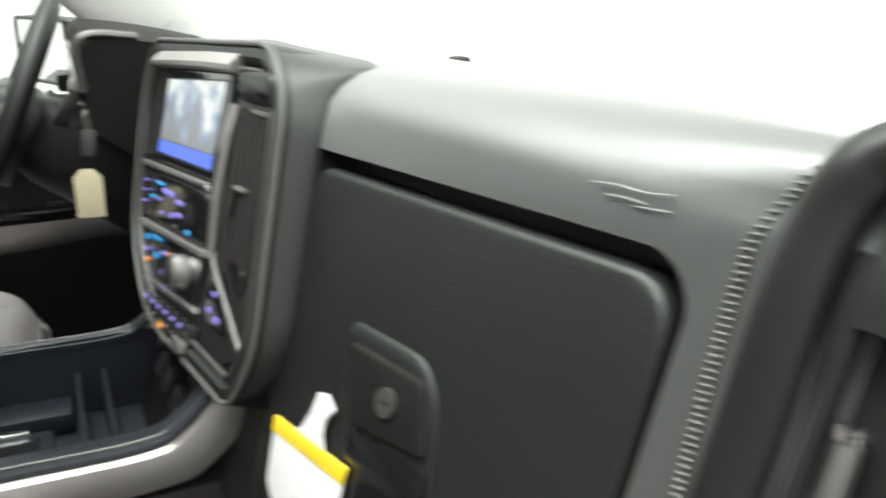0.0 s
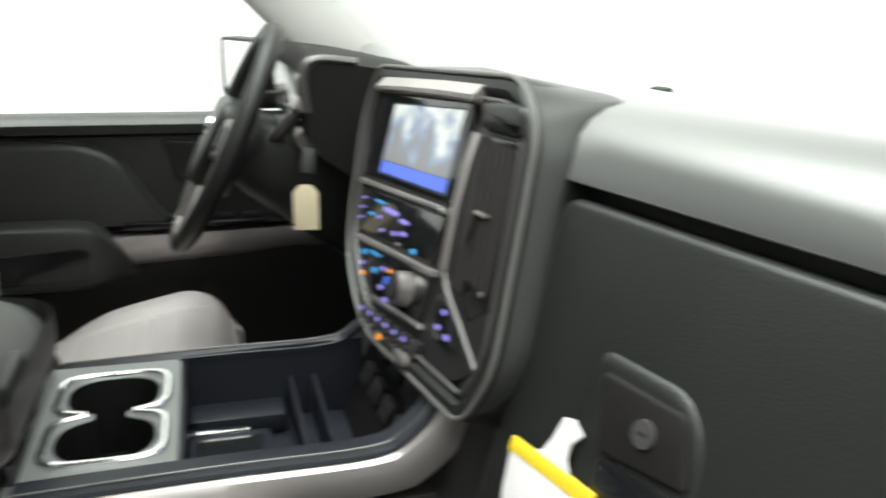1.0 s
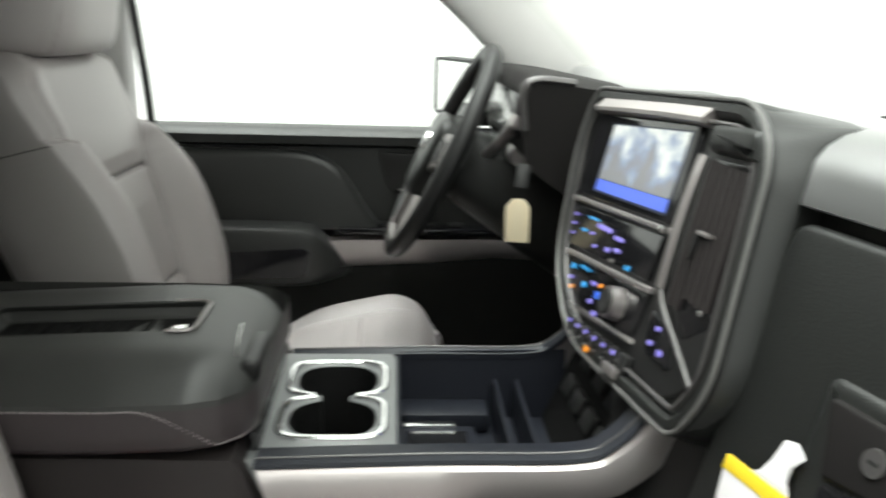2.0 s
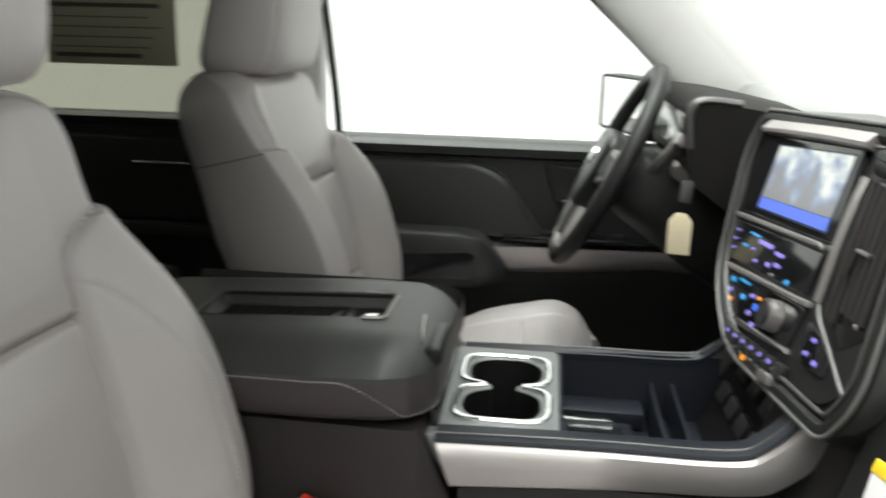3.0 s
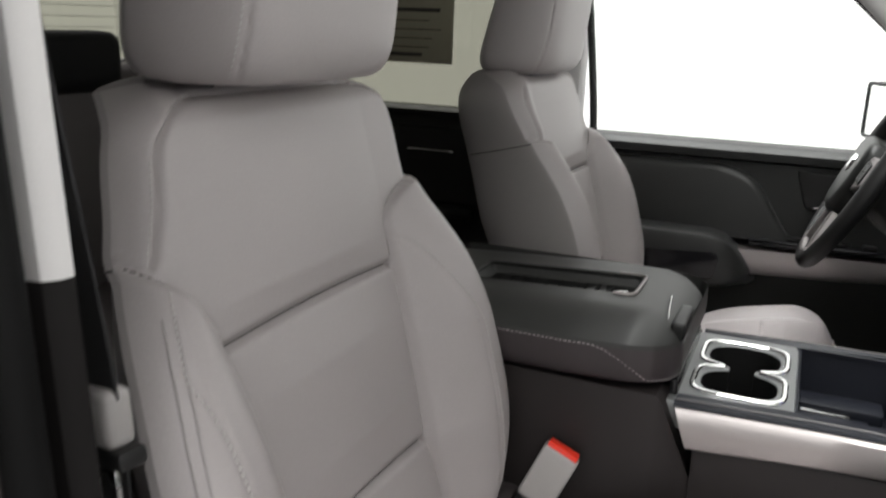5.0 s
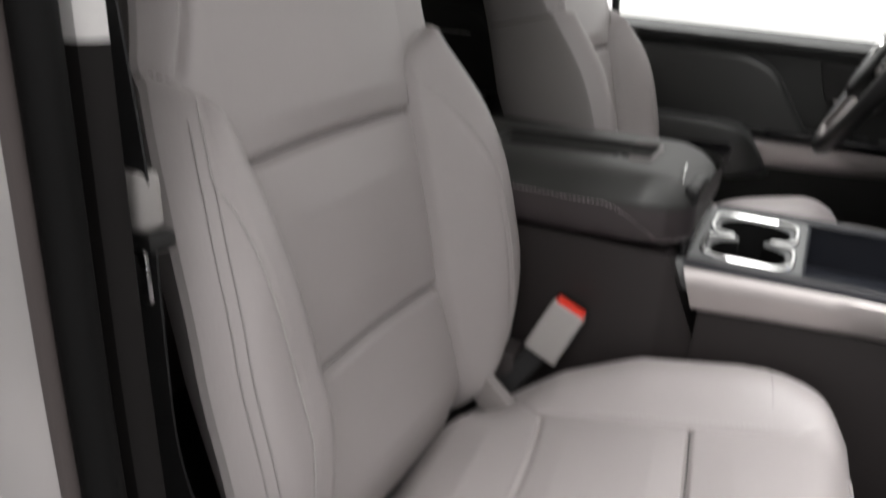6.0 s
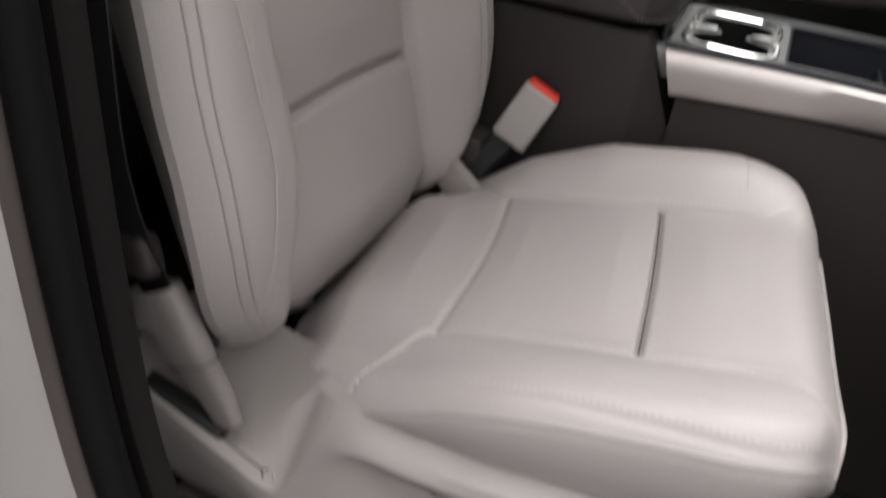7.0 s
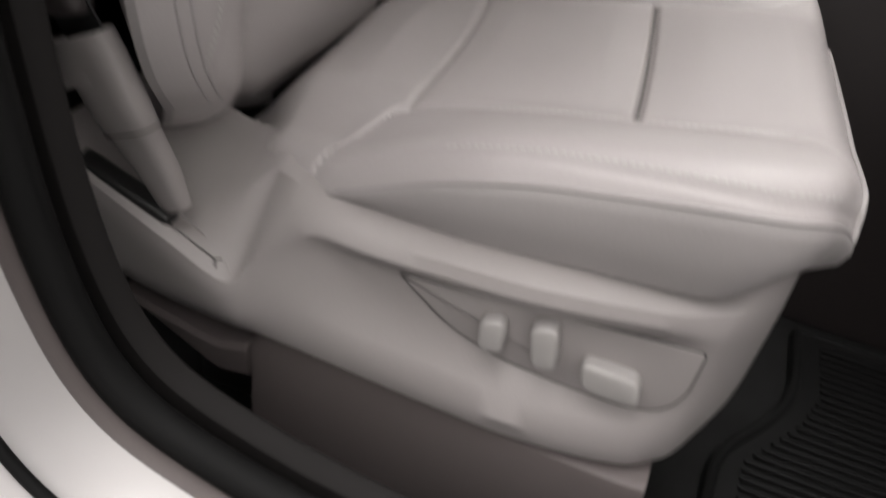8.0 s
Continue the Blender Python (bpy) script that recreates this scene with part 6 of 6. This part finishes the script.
for sg in (1, -1):
    sp = rounded([(sg * 0.068, 0.034), (sg * 0.148, 0.040), (sg * 0.150, -0.006), (sg * 0.072, -0.026)], 0.008, 4)
    v, f = plate(sp, -0.006, 0.014, lambda a, b, h: tuple(wp(a, b, h)), 0.005, 3)
    mk("spoke", v, f, SATIN, wheel, "satin metal spoke")
    for j in range(3):
        bt = rounded([(sg * (0.086 + j * 0.019), 0.026), (sg * (0.100 + j * 0.019), 0.028), (sg * (0.100 + j * 0.019), -0.004), (sg * (0.086 + j * 0.019), -0.008)], 0.003, 3)
        v, f = plate(bt, 0.0, 0.017, lambda a, b, h: tuple(wp(a, b, h)), 0.002, 2)
        mk("wheel_button", v, f, HARD, wheel)
    sp = rounded([(sg * 0.026, -0.070), (sg * 0.045, -0.066), (sg * 0.062, -0.142), (sg * 0.044, -0.150)], 0.006, 4)
    v, f = plate(sp, -0.006, 0.012, lambda a, b, h: tuple(wp(a, b, h)), 0.004, 3)
    mk("spoke", v, f, SATIN, wheel, "satin metal spoke")
bm = bmesh.new()
bmesh.ops.create_cone(bm, cap_ends=True, segments=32, radius1=0.016, radius2=0.014, depth=0.005)
bmesh.ops.transform(bm, matrix=frame_at(wp(0, 0.005, 0.027), tuple(WX), tuple(WU)), verts=bm.verts)
part("badge", bm, CHROME, wheel, "plain bright badge")

col = thing("steering_column", "grey-black steering column cover with stalks", "steering column")
rings = []
for h, r1, r2, dz in ((-0.025, 0.050, 0.048, 0.0), (-0.05, 0.058, 0.056, -0.003), (-0.10, 0.062, 0.062, -0.006), (-0.16, 0.066, 0.070, -0.01), (-0.26, 0.07, 0.075, -0.02)):
    c = WC + WN * h + Vector((0, 0, dz))
    rings.append([c + WX * (math.copysign(abs(math.cos(q)) ** 0.6, math.cos(q)) * r1) + WU * (math.copysign(abs(math.sin(q)) ** 0.6, math.sin(q)) * r2) for q in [2 * math.pi * k / 32 for k in range(32)]])
v, f = loft([[tuple(p) for p in r] for r in rings])
mk("shroud", v, f, DASH, col, "charcoal column shroud")
v, f = tube(curve([wp(0.05, 0.03, -0.055), wp(0.09, 0.055, -0.055), wp(0.125, 0.085, -0.055), wp(0.150, 0.092, -0.050)], 5), 0.0085, 0.007, 10)
mk("gear_lever", v, f, SATIN, col, "satin gear lever")
part("lever_tip", box((0.030, 0.018, 0.016), (0, 0, 0), 0.006, frame_at(wp(0.158, 0.094, -0.05), tuple(WX), tuple(WU))), SILVER, col, "bright lever tip")
v, f = tube(curve([wp(-0.05, 0.02, -0.05), wp(-0.11, 0.03, -0.05), wp(-0.16, 0.04, -0.045)], 5), 0.007, None, 10)
mk("indicator_stalk", v, f, HARD, col)
bm = bmesh.new()
bmesh.ops.create_cone(bm, cap_ends=True, segments=28, radius1=0.017, radius2=0.015, depth=0.03)
bmesh.ops.transform(bm, matrix=frame_at((-0.352, 0.005, 0.640), (0, 1, 0.3), (0, -0.3, 1)), verts=bm.verts)
part("ignition_lock", bm, SATIN, col, "satin ignition lock")

# instrument binnacle
inst = thing("instrument_cluster", "black hooded instrument cluster behind the steering wheel", "instrument cluster")
prof = rounded([(-0.006, 0.655), (-0.014, 0.742), (0.004, 0.758), (0.07, 0.752), (0.16, 0.735), (0.16, 0.60), (0.05, 0.615)], [0.006, 0.006, 0.012, 0.03, 0.01, 0.01, 0.01], 5)
v, f = loft([[(x, p.x, p.y - d) for p in prof] for x, d in ((-0.640, 0.012), (-0.62, 0.003), (-0.43, 0.0), (-0.255, 0.003), (-0.222, 0.010))])
mk("hood", v, f, JAMB, inst, "black hood")
v, f = plate(rounded([(-0.60, 0.672), (-0.26, 0.672), (-0.262, 0.732), (-0.598, 0.732)], 0.015, 5), 0.0, 0.004, lambda a, b, h: (a, -0.0115 - 0.092 * (b - 0.7) - h, b), 0.002)
mk("dial_glass", v, f, GLOSS, inst, "gloss black dial glass")
line = curve([(-0.224, -0.010, 0.690), (-0.223, -0.014, 0.735), (-0.224, 0.002, 0.751), (-0.226, 0.05, 0.748)], 6)
v, f = tube(line, 0.006, 0.005, 10)
mk("hood_edge", v, f, DIM_SATIN, inst, "dim satin hood edge")

# key with a ring and a card tag
tag = thing("key_tag", "cream card key tag hanging from the ignition key", "key tag")
v, f = plate(rounded([(0.002, 0), (0.002, 0.045), (0.010, 0.0545), (0.023, 0.0545), (0.031, 0.045), (0.031, 0)], 0.0015, 3), 0.0, 0.0012, lambda a, b, h: (-0.196 + a * 0.15 + h, -0.034 + a, 0.5555 + b), 0.0004)
mk("card", v, f, CARD, tag)
v, f = tube([(-0.1920, -0.0175 + 0.0042 * math.cos(q), 0.6025 + 0.0042 * math.sin(q)) for q in [2 * math.pi * k / 20 for k in range(20)]], 0.0016, None, 6, closed=True)
mk("eyelet", v, f, TRIM_DARK, tag, "dark eyelet")
v, f = tube([(-0.1945, -0.0165 + 0.0105 * math.cos(q), 0.6150 + 0.0115 * math.sin(q)) for q in [2 * math.pi * k / 24 for k in range(24)]], 0.0011, None, 6, closed=True)
mk("key_ring", v, f, STEEL, tag, "steel key ring")
m = frame_at((-0.205, -0.012, 0.636), (-0.3, 0.15, 1), (0, 1, 0))
part("key", box((0.030, 0.016, 0.005), (0, 0, 0), 0.003, m), HARD, tag, "black key head")

# paper tag on the glove box
ptag = thing("paper_tag", "white paper hang tag with a yellow stripe on the glove box", "tag")


def on_tag(a, b, h):
    p = face(a + 0.035, b + 0.0165, 0.012)
    return (p[0] + 0.2 * h, p[1] - h, b + 0.0165)


body_ = rounded([(0.2535, 0.5060), (0.3375, 0.5065), (0.3375, 0.440), (0.300, 0.440), (0.2600, 0.4720)], 0.002, 3)
v, f = plate(body_, 0.0, 0.0010, on_tag, 0.0003)
mk("sheet", v, f, PAPER, ptag)
v, f = plate(rounded([(0.2525, 0.5145), (0.3375, 0.5165), (0.3375, 0.5065), (0.2525, 0.5045)], 0.0008, 2), 0.0, 0.0016, on_tag, 0.0003)
mk("stripe", v, f, YELLOW, ptag, "yellow stripe")
neck = [Vector(p) for p in ((0.2760, 0.5150), (0.2830, 0.5190), (0.2885, 0.5300), (0.2925, 0.5455), (0.3020, 0.5480), (0.3125, 0.5420), (0.3060, 0.5330), (0.3060, 0.5230), (0.3120, 0.5160))]
v, f = plate(neck, 0.0, 0.0011, on_tag, 0.0003)
mk("hook", v, f, PAPER, ptag)

# ---- belts ----
bk = thing("belt_buckle", "grey seat belt buckle with a red release button", "belt buckle")
e1, e2 = Vector((0, 0.0345, -0.018)), Vector((0.010, -0.024, -0.056))
m = frame_at(Vector((0.209, -0.4015, 0.359)), tuple(-e2), tuple(e1))
part("housing", box((0.066, 0.0415, 0.020), (0, 0, 0), 0.004, m, 3), BUCKLE, bk)
part("release_button", box((0.0115, 0.036, 0.0165), (0.0325, 0, 0), 0.002, m), RED, bk, "red release button")
v, f = loft([[p + Vector((0, 0.0125, -0.006)) * w for w in (-1, 1)] + [p + Vector((0.006, 0.0125 * w, 0)) for w in (1, -1)] for p in (Vector((0.213, -0.415, 0.335)), Vector((0.222, -0.440, 0.295)), Vector((0.235, -0.465, 0.245)))])
mk("stalk", v, f, WEB, bk, "black buckle strap")
sl = thing("buckle_sleeve", "grey plastic sleeve at the foot of the belt buckle", "belt sleeve")
part("sleeve", box((0.050, 0.034, 0.018), (0, 0, 0), 0.005, frame_at((0.268, -0.448, 0.290), (0.25, 0.7, -0.35), (0, 0.4, 1))), TRIM_GREY, sl)
sl = thing("belt_anchor", "dark plastic belt anchor between seat and console", "belt anchor")
part("body", box((0.045, 0.03, 0.05), (0.205, -0.455, 0.300), 0.008), TRIM_DARK, sl)

belt = thing("seat_belt", "black seat belt webbing running down beside the seat", "seat belt")


def ribbon(line, wid, thick, across):
    rings = []
    for i, p in enumerate(line):
        t = (line[min(i + 1, len(line) - 1)] - line[max(i - 1, 0)]).normalized()
        a = (Vector(across) - t * Vector(across).dot(t)).normalized()
        n = t.cross(a)
        rings.append([tuple(p + a * wid * u + n * thick * w) for u, w in ((-1, -1), (1, -1), (1, 1), (-1, 1))])
    return loft(rings)


line = curve([(0.738, -0.565, 1.12), (0.722, -0.548, 0.85), (0.709, -0.537, 0.70), (0.702, -0.533, 0.62), (0.696, -0.535, 0.55), (0.685, -0.538, 0.45), (0.671, -0.534, 0.385), (0.662, -0.522, 0.345), (0.652, -0.500, 0.29)], 8)
v, f = ribbon(line, 0.021, 0.0008, (0.15, 1, 0))
mk("webbing", v, f, WEB, belt)
part("tongue", box((0.030, 0.018, 0.034), (0, 0, 0), 0.006, frame_at((0.703, -0.526, 0.620), (0.2, 1, 0.1), (-1, 0.2, 0)), 3), BUCKLE, belt, "grey tongue grip")
part("tongue_plate", box((0.020, 0.003, 0.036), (0, 0, 0), 0.001, frame_at((0.706, -0.524, 0.578), (0.2, 1, 0.1), (-1, 0.2, 0))), STEEL, belt, "steel tongue")
part("tongue_grip", box((0.034, 0.019, 0.012), (0, 0, 0), 0.004, frame_at((0.703, -0.520, 0.598), (0.2, 1, 0.1), (-1, 0.2, 0))), HARD, belt)
rings = []
for p, r1, r2 in ((Vector((0.664, -0.5215, 0.343)), 0.0235, 0.012), (Vector((0.662, -0.515, 0.330)), 0.0230, 0.012), (Vector((0.659, -0.504, 0.305)), 0.0215, 0.012), (Vector((0.656, -0.497, 0.288)), 0.0200, 0.011), (Vector((0.655, -0.4955, 0.285)), 0.0185, 0.010), (Vector((0.650, -0.482, 0.258)), 0.0150, 0.009), (Vector((0.645, -0.473, 0.230)), 0.0110, 0.007)):
    ring = []
    for k in range(28):
        q = 2 * math.pi * k / 28
        a, b = math.copysign(abs(math.cos(q)) ** 0.6, math.cos(q)) * r1, math.copysign(abs(math.sin(q)) ** 0.8, math.sin(q)) * r2
        ring.append((p.x + b + a * 0.05, p.y + a * 0.90, p.z + a * 0.42))
    rings.append(ring)
cen = Vector((0.664, -0.5215, 0.343))
hole = [[tuple(cen + (Vector(p) - cen) * k + Vector((0, -0.0005, dz))) for p in rings[0]] for k, dz in ((0.97, 0.002), (0.88, 0.002), (0.80, -0.002), (0.78, -0.03), (0.1, -0.032))]
v, f = loft(hole[::-1] + rings)
mk("anchor_sleeve", v, f, TRIM_GREY, belt, "grey anchor sleeve", smooth=50)
v, f = tube([Vector(p) for p in [tuple(Vector((0.6557, -0.4963, 0.2866)) + (Vector(q) - Vector((0.656, -0.497, 0.288))) * 1.02) for q in rings[3]]], 0.0006, None, 6, closed=True)
mk("sleeve_seam", v, f, SEAM, belt, "dark ring seam")
part("anchor_loop", box((0.030, 0.020, 0.030), (0, 0, 0), 0.008, frame_at((0.670, -0.527, 0.372), (0.1, 1, 0.3), (-1, 0.1, 0)), 3), TRIM_DARK, belt, "dark anchor loop")

# ---- floor mat with ribs ----
mt = thing("floor_mat", "black ribbed rubber floor mat in the passenger footwell", "floor mat")
lay = rounded([(0.205, 0.012), (0.310, 0.012), (0.362, -0.006), (0.440, -0.058), (0.605, -0.064), (0.605, 0.245), (0.205, 0.245)], [0.01, 0.03, 0.03, 0.03, 0.01, 0.03, 0.03], 6)
v, f = plate(lay, 0.001, 0.010, lambda a, b, h: (a, b, h), 0.004)
mk("sheet", v, f, RUBBER, mt)
v, f = tube([Vector((p.x, p.y, 0.010)) for p in inset(lay, 0.006)], 0.0055, None, 8, closed=True)
mk("raised_edge", v, f, RUBBER, mt)
for i in range(30):
    x = 0.230 + i * 0.0115
    y = float(np.interp(x, [0.310, 0.362, 0.440, 0.600], [0.012, -0.006, -0.058, -0.064])) + 0.030
    part("rib", hexa((x, y, 0.0095), (x + 0.0055, 0.222, 0.0145), 0.0016), RUBBER, mt)

# ---- rear door sticker and outside mirror ----
st = thing("window_sticker", "cream printed price sheet fixed to the rear door glass", "window sticker")
part("sheet", hexa((-0.7520, -1.215, 0.746), (-0.7505, -0.938, 1.06), 0.0004), STICKER, st)
random.seed(5)
for i in range(14):
    z = 0.760 + i * 0.0195
    y = -1.200
    part("printed_bar", hexa((-0.7503, y, z), (-0.7498, y + 0.10 + 0.14 * random.random(), z + (0.0085 if i in (0, 5) else 0.0022)), 0), INK, st)
mir = thing("door_mirror", "dark outside mirror beyond the driver's window", "mirror")
m = frame_at((-0.90, -0.045, 0.690), (1, 0.40, 0), (0, 0, 1))
part("housing", box((0.215, 0.118, 0.05), (0, 0, -0.027), 0.02, m, 4), HARD, mir)
part("mirror_glass", box((0.200, 0.104, 0.004), (0, 0, -0.0005), 0.0015, m), MIRROR, mir, "bright mirror glass")
rim = rounded([(-0.106, -0.058), (0.106, -0.058), (0.106, 0.058), (-0.106, 0.058)], 0.014, 5)
v, f = band(rim, inset(rim, 0.0065), -0.006, 0.0035, lambda a, b, h: tuple(m @ Vector((a, b, h))), 0.0015)
mk("rim", v, f, HARD, mir, "thin black rim")
part("arm", hexa((-0.90, -0.03, 0.63), (-0.765, 0.02, 0.66), 0.008), HARD, mir)
